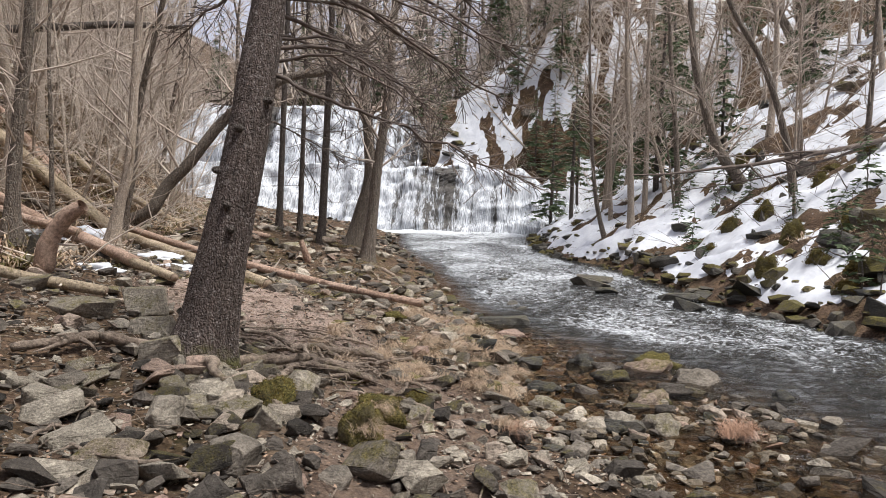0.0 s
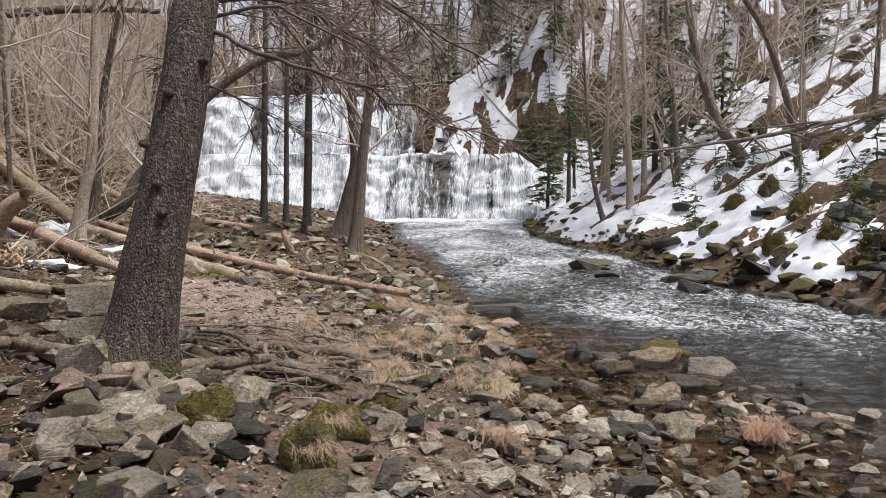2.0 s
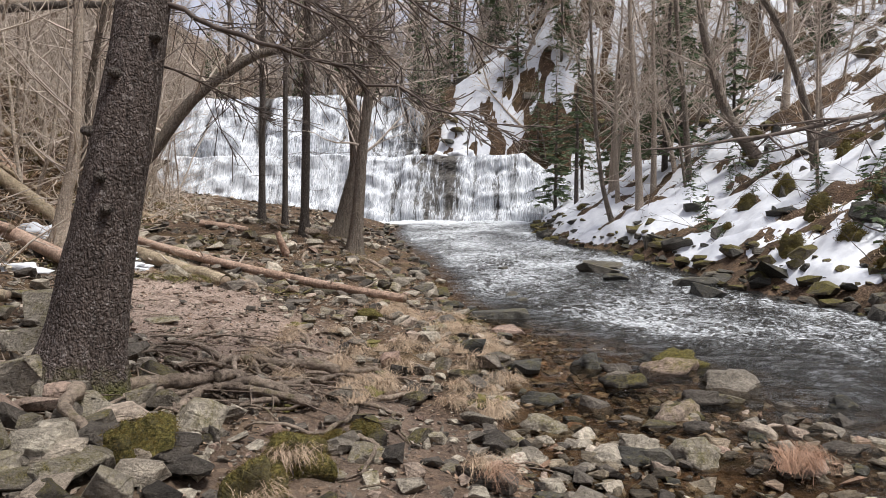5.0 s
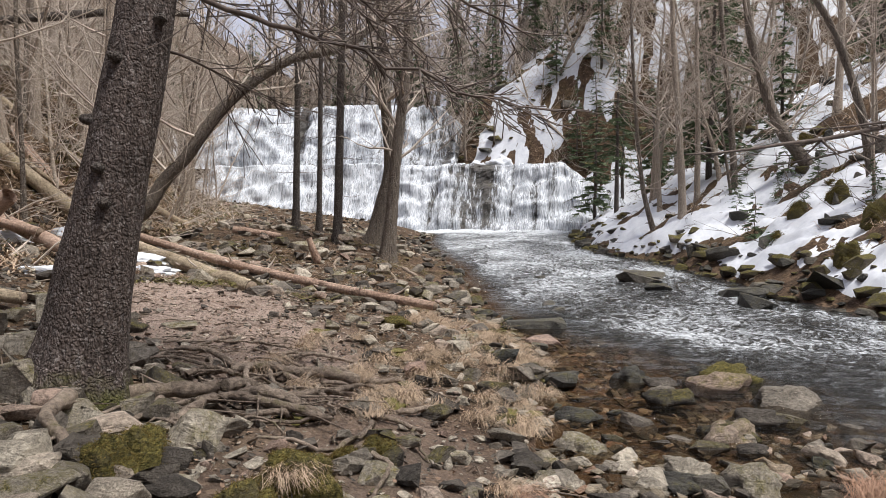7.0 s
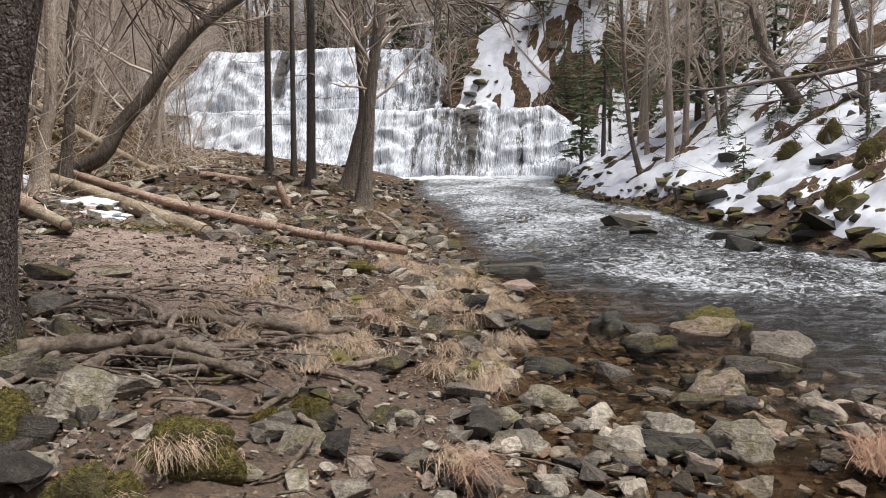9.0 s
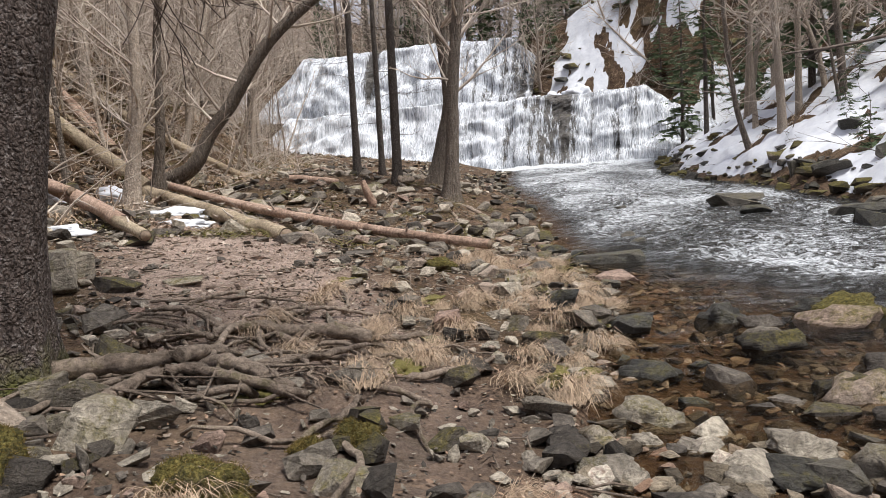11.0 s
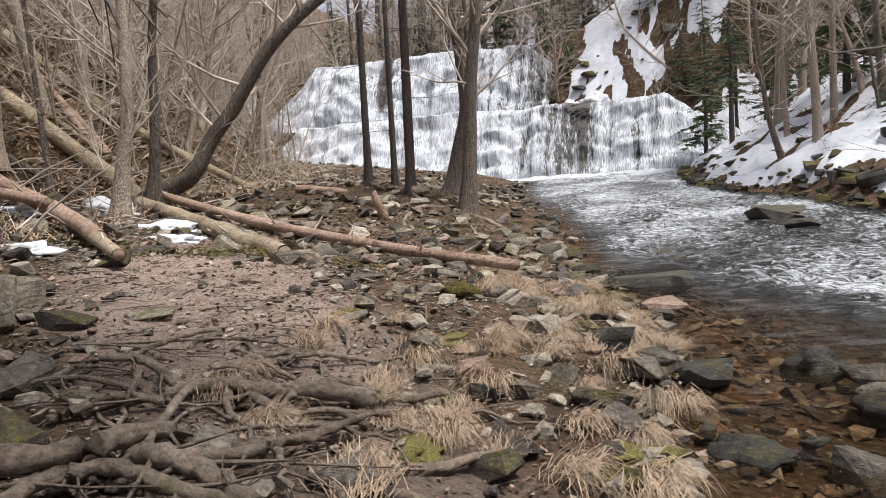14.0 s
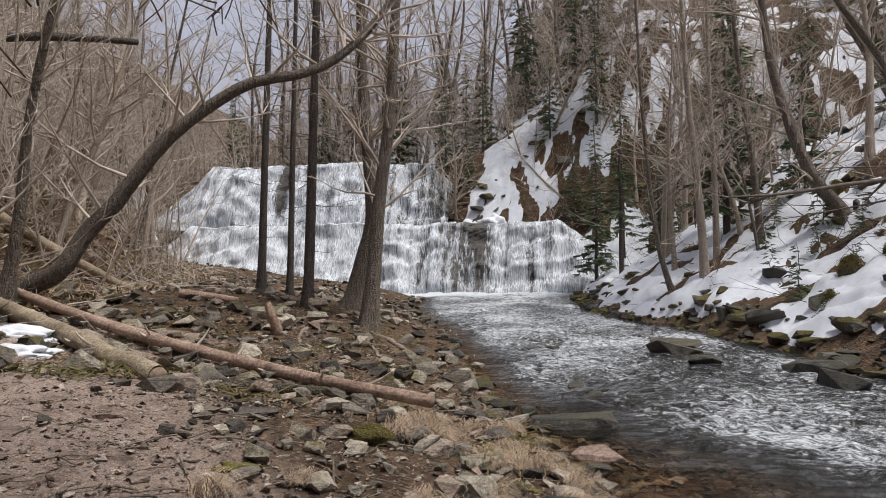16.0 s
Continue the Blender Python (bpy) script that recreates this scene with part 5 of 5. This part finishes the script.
POOL_ROCKS = [(-0.44, 9.84, 0.56, 0.16, "m"), (0.28, 9.45, 0.39, 0.15, "b"), (0.23, 9.11, 0.45, 0.15, "w"), (-0.52, 9.03, 0.19, 0.12, "b"), (0.76, 10.28, 0.63, 0.24, "m"), (1.1, 10.9, 0.58, 0.2, "b"), (1.2, 12.54, 0.78, 0.2, "M"), (-0.11, 10.95, 0.2, 0.07, "w"), (-0.71, 9.43, 0.26, 0.16, "m"), (-0.47, 9.49, 0.18, 0.11, "b"), (0.17, 12.44, 0.5, 0.25, "w"), (0.47, 12.27, 0.44, 0.15, "s"), (0.45, 11.5, 0.63, 0.18, "s"), (0.65, 9.16, 0.42, 0.26, "m"), (-0.18, 8.96, 0.19, 0.07, "s"), (-0.75, 10.47, 0.24, 0.12, "s"), (1.6, 11.53, 0.76, 0.3, "b"), (0.76, 10.37, 0.58, 0.17, "m"), (0.27, 9.52, 0.36, 0.12, "b")]
POOL_ROCKS_MORE = [(0.69, 9.37, 0.36, 0.16, "m"), (1.41, 9.07, 0.33, 0.17, "b"), (1.09, 12.86, 0.6, 0.2, "w"), (0.46, 11.8, 0.4, 0.17, "s"), (1.35, 9.85, 0.37, 0.15, "s"), (2.45, 10.91, 0.38, 0.11, "w"), (-0.01, 9.04, 0.27, 0.13, "s"), (0.87, 10.02, 0.32, 0.12, "b"), (1.86, 9.57, 0.36, 0.1, "b"), (1.67, 41.81, 2.9, 0.77, "M"), (1.1, 12.29, 0.76, 0.17, "m"), (-0.47, 10.69, 0.5, 0.17, "w")]
BANK_ROCKS = [(-0.81, 14.8, 0.71, 0.26, "b"), (-1.08, 16.32, 1.3, 0.35, "w"), (-3.96, 13.69, 0.57, 0.27, "b"), (-3.37, 13.35, 0.37, 0.37, "m"), (-2.89, 13.71, 0.48, 0.18, "M"), (-1.9, 10.89, 0.24, 0.18, "s"), (-5.91, 11.11, 0.75, 0.45, "m"), (-5.05, 10.88, 0.51, 0.2, "m"), (-4.76, 11.41, 0.5, 0.16, "s"), (-0.91, 9.55, 0.18, 0.1, "b"), (-1.42, 9.21, 0.2, 0.08, "s"), (-1.06, 10.03, 0.29, 0.17, "m"), (-1.24, 11.11, 0.5, 0.18, "m"), (-1.91, 13.79, 0.54, 0.2, "s"), (-6.91, 23.5, 0.92, 0.22, "s"), (-7.16, 21.42, 0.97, 0.36, "s"), (-7.51, 19.5, 0.76, 0.23, "s"), (-4.94, 19.79, 0.48, 0.26, "b"), (-3.65, 10.25, 0.27, 0.07, "s")]
BANK_ROCKS_MORE = [(-1.76, 11.87, 0.29, 0.11, "b"), (-1.22, 9.67, 0.15, 0.07, "b"), (-1.04, 11.73, 0.45, 0.26, "s"), (-5.91, 9.73, 0.85, 0.3, "m"), (-5.61, 10.53, 0.9, 0.51, "s"), (-7.21, 10.73, 0.65, 0.26, "s"), (-9.36, 13.76, 0.7, 0.58, "s"), (-6.67, 12.89, 0.69, 0.36, "s")]
for rows_, seed, where, group in ((FOOT_ROCKS, 1, "piled at the spruce's foot", "rocks at the spruce's foot"), (FOOT_ROCKS_MORE, 2, "piled at the spruce's foot", "rocks at the spruce's foot"), (NEAR_ROCKS, 3, "on the trodden bank", "rocks on the bank"), (NEAR_ROCKS_MORE, 9, "on the trodden bank", "rocks on the bank"), (BANK_ROCKS_MORE, 10, "on the trodden bank", "rocks on the bank"), (POOL_ROCKS, 4, "in the shallow pool", "rocks in the pool"), (POOL_ROCKS_MORE, 5, "in the shallow pool", "rocks in the pool"), (BANK_ROCKS, 6, "on the trodden bank", "rocks on the bank"), (STREAM_ROCKS, 7, "amid the rapids", "rocks in the rapids"), (FAR_BANK_ROCKS, 8, "on the far bank", "boulders of the far bank")):
    put_stones(rows_, seed, where, group)

POOL = [[stone_mesh(300 + i, mat, (1, rs, rt), 0.03, 11, 1) for i, (rs, rt) in enumerate(((0.8, 0.4), (0.6, 0.35), (0.9, 0.55), (0.7, 0.5), (0.75, 0.28)))] for mat in (STONE, BARE, MOSSY, WETROCK)]


def rough_stone(seed, size):
    bm = hull(seed, 14)
    bmesh.ops.triangulate(bm, faces=bm.faces[:])
    bm.verts.index_update()
    out = ([Vector((v.co.x * size[0], v.co.y * size[1], v.co.z * size[2])) for v in bm.verts], [[v.index for v in f.verts] for f in bm.faces])
    bm.free()
    return out


HULLS = [rough_stone(400 + i, (1, 0.6 + 0.08 * (i % 5), 0.3 + 0.07 * (i % 4))) for i in range(14)]


def strew(seed, spots, lo, hi, picks, label, group, joined=False):
    """Stones at the spots, as things or, past those one could count, joined."""
    rng = random.Random(seed)
    verts, faces, slots = [], [], []
    for x, y in spots:
        s = lo + (hi - lo) * rng.random() ** 2.2
        mi = rng.choice(picks)
        me = rng.choice(POOL[min(mi, 3)])
        m = Matrix.Translation((x, y, height(x, y) + 0.17 * s)) @ pose(0, 0, 0, rng.gauss(0, 10), rng.gauss(0, 10), rng.uniform(0, 360)) @ Matrix.Scale(s, 4)
        if joined:
            b0 = len(verts)
            vs, fs = rng.choice(HULLS)
            verts += [m @ v for v in vs]
            faces += [[i + b0 for i in f] for f in fs]
            slots += [mi] * len(fs)
        else:
            ob = new("stone", me)
            ob.matrix_basis = m
            tagged(ob, label, "rock", group)
    if joined:
        tagged(new("scattered_stones", mesh_of("scattered_stones", verts, faces, ISLE, False, slots)), label, "rocks", kind="stuff")


ISLE = [stone_material("strewn_stone", 0.22, island), stone_material("strewn_pale_stone", 0.0, island), stone_material("strewn_mossy_stone", 0.8, island), stone_material("strewn_wet_rock", 0.5, island, 0.35, ((0.0, (0.035, 0.034, 0.03)), (0.5, (0.07, 0.065, 0.055)), (1.0, (0.12, 0.105, 0.085)))), stone_material("strewn_dark_mossy_rock", 1.15, island, 0.0, ((0.0, (0.04, 0.035, 0.03)), (0.5, (0.09, 0.075, 0.06)), (1.0, (0.17, 0.14, 0.11))))]


def bank(x, y):
    return x < table(y, LEFT) + 0.1 and x > table(y, TOE) - 0.5


strew(1, scatter(21, 90, -6, 1.0, 4.6, 10.5, 0.2, lambda x, y: bank(x, y) and trail(x, y) > 0.75), 0.12, 0.42, (0, 0, 0, 1, 2), "loose angular stone on the leafy bank", "loose stones of the bank")
strew(12, scatter(38, 70, -4.5, -2.3, 5.4, 8.6, 0.16, lambda x, y: math.hypot((x + 3.4) / 1.1, (y - 7.1) / 1.6) < 1), 0.14, 0.46, (0, 0, 2, 2, 1), "angular stone in the heap at the spruce's foot", "rocks at the spruce's foot")
strew(13, scatter(39, 120, -2.4, 0.9, 5.0, 9.5, 0.15, lambda x, y: bank(x, y) and x > -1.6 - 0.1 * y + 0.4), 0.1, 0.36, (0, 0, 1, 2), "loose angular stones beside the pool", "", True)
strew(8, scatter(28, 640, -9, 1.5, 0, 17, 0.15, lambda x, y: bank(x, y) and trail(x, y) > 0.7 and (x > -3.5 or y > 8 or rough(x, y, 1.0, 61) > 0.25)), 0.08, 0.4, (0, 0, 0, 1, 2), "loose angular stones strewn over the leafy bank", "", True)
strew(2, scatter(22, 560, -15, -2.0, 15, 40, 0.2, bank), 0.12, 0.55, (0, 0, 0, 1, 2, 2), "loose angular stones on the wooded point", "", True)
strew(3, scatter(23, 60, -0.8, 3.5, 7, 12, 0.22, lambda x, y: table(y, LEFT) + 0.2 < x and math.hypot((x - 1.2) / 1.5, (y - 9.3) / 2.0) < 1.1), 0.14, 0.42, (0, 0, 1, 1, 3, 2), "rounded stones lying in the shallow stream", "", True)
strew(9, scatter(29, 260, -1.2, 4.5, 5.5, 13, 0.1, lambda x, y: table(y, LEFT) - 0.2 < x and (math.hypot((x - 1.2) / 1.7, (y - 9.0) / 2.4) < 1.2 or x < table(y, LEFT) + 0.25)), 0.07, 0.26, (0, 0, 1, 1, 3), "small stones lying in the shallow stream", "", True)
strew(4, scatter(24, 130, -9, 6, 12, 52, 0.3, lambda x, y: -0.45 < x - table(y, LEFT) < 0.4), 0.18, 0.6, (0, 3, 3, 2), "dark stones along the waterline", "", True)
strew(5, scatter(25, 340, -2, 9, 14, 54, 0.25, lambda x, y: -0.4 < x - table(y, RIGHT) < 1.3), 0.2, 0.85, (3, 3, 4, 4), "dark mossy rocks along the far waterline", "", True)
strew(6, scatter(26, 130, 3, 22, 16, 56, 0.8, lambda x, y: x > table(y, RIGHT) + 0.8), 0.4, 1.3, (4, 4, 3), "mossy boulders poking out of the snow", "", True)
strew(10, scatter(30, 220, -11, 12, 57, 74, 0.6, lambda x, y: True), 0.4, 1.5, (4, 4, 3), "mossy dark outcrops on the slope beside the waterfall", "", True)
strew(11, scatter(33, 60, -30, -9, 56.2, 59, 0.6, lambda x, y: x > -9 or x < -26), 0.4, 1.2, (3, 2), "dark rocks at the brow of the falls", "", True)
strew(7, scatter(27, 110, -30, -10, 11, 54, 0.6, lambda x, y: -8 < x - table(y, TOE) < 1), 0.25, 0.9, (0, 2), "stones half buried in the leafy slope", "", True)


def many(name, spots, sizes, mat, label, category, seed, flat=0.45):
    rng = random.Random(seed)
    kinds = []
    for i in range(10):
        bm = hull(seed * 50 + i, 9, 1)
        bm.verts.index_update()
        kinds.append(([v.co.copy() for v in bm.verts], [[v.index for v in f.verts] for f in bm.faces]))
        bm.free()
    verts, faces = [], []
    for x, y in spots:
        vs, fs = rng.choice(kinds)
        s = sizes[0] + (sizes[1] - sizes[0]) * rng.random() ** 3
        m = Matrix.Translation((x, y, height(x, y) + 0.13 * s)) @ pose(0, 0, 0, rng.gauss(0, 14), rng.gauss(0, 14), rng.uniform(0, 360)) @ Matrix.Diagonal((s, s * rng.uniform(0.5, 0.95), s * flat * rng.uniform(0.6, 1.2), 1))
        b0 = len(verts)
        verts += [m @ v for v in vs]
        faces += [[i + b0 for i in f] for f in fs]
    return tagged(new(name, mesh_of(name, verts, faces, mat, False)), label, category, kind="stuff")


def random_spots(seed, count, x0, x1, y0, y1, ok):
    rng, out = random.Random(seed), []
    while len(out) < count:
        x, y = rng.uniform(x0, x1), y0 + (y1 - y0) * rng.random() ** 1.4
        if ok(x, y):
            out.append((x, y))
    return out


many("loose_gravel", random_spots(1, 10500, -9, 2.2, -1, 22, lambda x, y: bank(x, y) and (trail(x, y) > 0.5 or rough(x, y, 3, 2) > 0.2)), (0.03, 0.2), GRAVEL, "angular broken stone chips strewn over the bank", "gravel", 1)
many("fine_gravel", random_spots(2, 6500, -9, 2.0, 0, 16, bank), (0.015, 0.05), GRAVEL, "fine grit and chips on the trodden path", "gravel", 2)
PATHCHIP = stone_material("path_chip", 0.0, island, 0.0, ((0.0, (0.12, 0.085, 0.065)), (0.5, (0.3, 0.225, 0.18)), (1.0, (0.48, 0.4, 0.33))))
many("path_chips", random_spots(5, 3000, -9, -2, 9.5, 17, lambda x, y: bank(x, y) and trail(x, y) < 1.2), (0.015, 0.1), PATHCHIP, "pale stone chips trodden into the earth path", "gravel", 5)
many("streambed_stones", random_spots(3, 8000, -1.6, 6, 3, 19, lambda x, y: table(y, LEFT) - 0.15 < x < table(y, LEFT) + 3.6), (0.05, 0.24), BED, "brown rounded stones on the stream bed", "gravel", 3, 0.32)
many("slope_debris", random_spots(4, 2600, -26, -5, 14, 52, lambda x, y: table(y, TOE) - 5 < x < table(y, LEFT)), (0.08, 0.5), GRAVEL, "broken stones scattered through the woods", "gravel", 4)

# ---------------------------------------------------------------- litter, grass, moss


def litter(name, spots, mat, label, seed, lo, hi):
    rng = random.Random(seed)
    verts, faces = [], []
    for x, y in spots:
        s = rng.uniform(lo, hi)
        m = Matrix.Translation((x, y, height(x, y) + rng.uniform(0.006, 0.03))) @ pose(0, 0, 0, rng.gauss(0, 16), rng.gauss(0, 16), rng.uniform(0, 360))
        b0, c = len(verts), rng.uniform(0.1, 0.35) * s
        verts += [m @ Vector(p) for p in ((-s, 0, c), (-0.35 * s, 0.42 * s, 0.2 * c), (0.4 * s, 0.38 * s, 0), (s, 0, c * 0.8), (0.35 * s, -0.42 * s, 0.3 * c), (-0.4 * s, -0.4 * s, 0))]
        faces += [(b0, b0 + 1, b0 + 5), (b0 + 1, b0 + 2, b0 + 4, b0 + 5), (b0 + 2, b0 + 3, b0 + 4)]
    return tagged(new(name, mesh_of(name, verts, faces, mat, False)), label, "leaves", kind="stuff")


litter("leaf_litter", random_spots(11, 14000, -9, 2, 0, 18, lambda x, y: bank(x, y) and rough(x, y, 0.8, 14) > -0.25), LEAF, "dead tan leaves scattered over the bank", 1, 0.006, 0.026)
litter("slope_leaves", random_spots(12, 12000, -26, -8, 11, 45, lambda x, y: table(y, TOE) - 9 < x < table(y, TOE) + 1), DARKLEAF, "dead brown leaves covering the steep slope", 2, 0.05, 0.12)
litter("stone_chips", random_spots(15, 17000, -8, 2, 0.5, 17, bank), GRAVEL, "flat stone chips trodden into the path", 3, 0.006, 0.03)

sh = Shape()
rng = random.Random(9)
for x, y in random_spots(13, 1500, -10, 0.6, 3.6, 24, bank):
    a, ln = rng.uniform(0, math.tau), rng.uniform(0.08, 0.5)
    d = Vector((math.cos(a), math.sin(a), 0))
    p = on(x, y) + Vector((0, 0, 0.02))
    q = on(x + d.x * ln, y + d.y * ln) + Vector((0, 0, rng.uniform(0.01, 0.05)))
    mid = (p + q) / 2 + Vector((rng.gauss(0, 0.03), rng.gauss(0, 0.03), rng.uniform(0, 0.03)))
    r = rng.uniform(0.003, 0.009)
    sh.tube([p, mid, q], [r, r * 0.9, r * 0.5], 4)
tagged(new("twig_litter", sh.mesh("twig_litter", ROOTWOOD)), "broken dead twigs scattered on the ground", "twigs", kind="stuff")
sh = Shape()
for x, y in random_spots(14, 900, -26, -8, 12, 46, lambda x, y: table(y, TOE) - 10 < x < table(y, TOE) + 1.5):
    twigs(sh, rng, on(x, y) + Vector((0, 0, 0.03)), Vector((rng.gauss(0, 1), rng.gauss(0, 1), rng.uniform(-0.1, 0.4))), rng.uniform(0.5, 2.2), rng.uniform(0.008, 0.03), 1, 0.02, 2)
tagged(new("fallen_branches", sh.mesh("fallen_branches", TWIG)), "fallen dead branches littering the brown slope", "branches", kind="stuff")


sh = Shape()
for x, y in random_spots(16, 900, 1, 30, 15, 76, lambda x, y: x > (table(y, RIGHT) + 0.8 if y < 55 else -9 + 0.3 * (y - 55))):
    twigs(sh, rng, on(x, y) + Vector((0, 0, 0.08)), Vector((rng.gauss(0, 1), rng.gauss(0, 1), rng.uniform(-0.1, 0.7))), rng.uniform(0.6, 2.6), rng.uniform(0.008, 0.03), 1, 0.02, 3)
tagged(new("fallen_branches", sh.mesh("fallen_branches", DARKTWIG)), "dead sticks and branches littering the snowy slope", "branches", kind="stuff")


def slope_grass(seed, count, x0, x1, y0, y1, ok, mat, label, rise=1.0):
    """Short bent dead grass and fern stalks covering a slope."""
    rng, sh = random.Random(seed), Shape()
    for x, y in random_spots(seed, count, x0, x1, y0, y1, ok):
        p = on(x, y)
        for _ in range(9):
            a = rng.uniform(0, math.tau)
            d = Vector((math.cos(a), math.sin(a), rise * rng.uniform(0.1, 1.0))) * rng.uniform(0.1, 0.42)
            w = Vector((-math.sin(a), math.cos(a), 0)) * rng.uniform(0.006, 0.016)
            q = p + Vector((rng.gauss(0, 0.14), rng.gauss(0, 0.14), 0))
            b0 = len(sh.v)
            sh.v += [q - w, q + w, q + d * 0.6 + w * 0.7, q + d * 0.6 - w * 0.7, q + d + Vector((0, 0, -0.5 * d.z - 0.03))]
            sh.f += [(b0, b0 + 1, b0 + 2, b0 + 3), (b0 + 3, b0 + 2, b0 + 4)]
            sh.s += [0, 0]
    tagged(new("slope_grass", sh.mesh("slope_grass", mat, False)), label, "grass", kind="stuff")


slope_grass(17, 4200, -30, -8, 11, 56, lambda x, y: table(y, TOE) - 12 < x < table(y, TOE) + 1.2, GRASS, "matted dead grass and ferns on the brown slope")
slope_grass(18, 1500, -30, -8, 11, 50, lambda x, y: table(y, TOE) - 12 < x < table(y, TOE) + 1.2 and rough(x, y, 0.6, 41) > 0.05, MOSS, "mossy green patches on the brown slope")
slope_grass(19, 3600, 1, 34, 15, 78, lambda x, y: x > (table(y, RIGHT) + 1.5 if y < 55 else -10 + 0.3 * (y - 55)) and snow_at(x, y) < 0.0, GRASS, "dead grass between the snow patches")


slope_grass(20, 3200, -9, 16, 56, 74, lambda x, y: snow_at(x, y) < -0.05, GRASS, "dead grass and brush stalks beside the waterfall")


slope_grass(21, 1700, -15, -1.5, 14.5, 34, lambda x, y: bank(x, y) and rough(x, y, 0.7, 51) > -0.2, DARKLEAF, "brown dead leaves and stalks on the wooded point", 0.25)
slope_grass(22, 500, -9, -1.5, 14, 26, lambda x, y: bank(x, y) and rough(x, y, 0.9, 52) > 0.1, MOSS, "mossy patches on the wooded point", 0.3)


def tuft_mesh(seed, mat, blades=170, reach=0.24, width=0.0024):
    rng = random.Random(seed)
    verts, faces = [], []
    lie = rng.gauss(0, 0.5)
    for _ in range(blades):
        a = rng.gauss(lie, 0.75)
        d, side = Vector((math.cos(a), math.sin(a), 0)), Vector((-math.sin(a), math.cos(a), 0))
        ln, hi = reach * rng.uniform(0.5, 1.25), rng.uniform(0.2, 0.6)
        root = Vector((rng.gauss(0, 0.06), rng.gauss(0, 0.06), 0))
        b0 = len(verts)
        w = width * rng.uniform(0.6, 1.4)
        for i in range(5):
            s = i / 4
            p = root + d * ln * s + Vector((0, 0, ln * hi * (math.sin(s * 2.6)) - 0.3 * ln * s * s)) + side * 0.06 * ln * rng.gauss(0, 1) * s
            verts += [p - side * w * (1 - 0.75 * s), p + side * w * (1 - 0.75 * s)]
        faces += [(b0 + 2 * i, b0 + 2 * i + 1, b0 + 2 * i + 3, b0 + 2 * i + 2) for i in range(4)]
    return mesh_of("grass_tuft", verts, faces, mat, False)


TUFTS = [tuft_mesh(i, GRASS) for i in range(5)] + [tuft_mesh(9 + i, REDGRASS, 110, 0.3) for i in range(2)]
rng = random.Random(33)
patch = lambda x, y: table(y, LEFT) - 1.7 < x < table(y, LEFT) + 0.15
for x, y in scatter(31, 60, -3.2, 0.2, 9.3, 16, 0.13, patch) + scatter(32, 12, -3.4, -1.9, 10, 12.5, 0.2, bank):
    ob = new("grass_tuft", TUFTS[rng.randrange(5 if y > 9 or rng.random() < 0.7 else 7)])
    ob.matrix_basis = Matrix.Translation(on(x, y) + Vector((0, 0, 0.03))) @ pose(0, 0, 0, 0, 0, rng.gauss(-20, 45)) @ Matrix.Scale(rng.uniform(0.6, 1.15), 4)
    tagged(ob, "drooping tuft of dead straw-coloured grass by the water", "grass", "dead grass tufts")
for x, y, k in ((1.25, 9.0, 5), (1.35, 8.9, 6), (1.15, 8.85, 5), (1.45, 9.05, 6), (-1.98, 7.7, 1), (-1.95, 7.1, 2), (-0.95, 8.3, 3), (-0.85, 8.2, 5)):
    ob = new("grass_tuft", TUFTS[k])
    ob.matrix_basis = Matrix.Translation(on(x, y) + Vector((0, 0, 0.12))) @ pose(0, 0, 0, 0, 0, x * 400) @ Matrix.Scale(0.75, 4)
    tagged(ob, "russet clump of dead grass on a stone", "grass", "dead grass tufts")
for k, (x, y) in enumerate(scatter(34, 10, -4.5, -0.6, 8, 15, 0.6, bank)):
    ob = new("moss_cushion", lump("moss_cushion", k * 2.3, rng.uniform(0.08, 0.2), rng.uniform(0.07, 0.16), rng.uniform(0.02, 0.05), MOSS, 3, 1.1))
    ob.location = on(x, y)
    tagged(ob, "low cushion of yellow-green moss on the ground", "moss", "moss cushions")
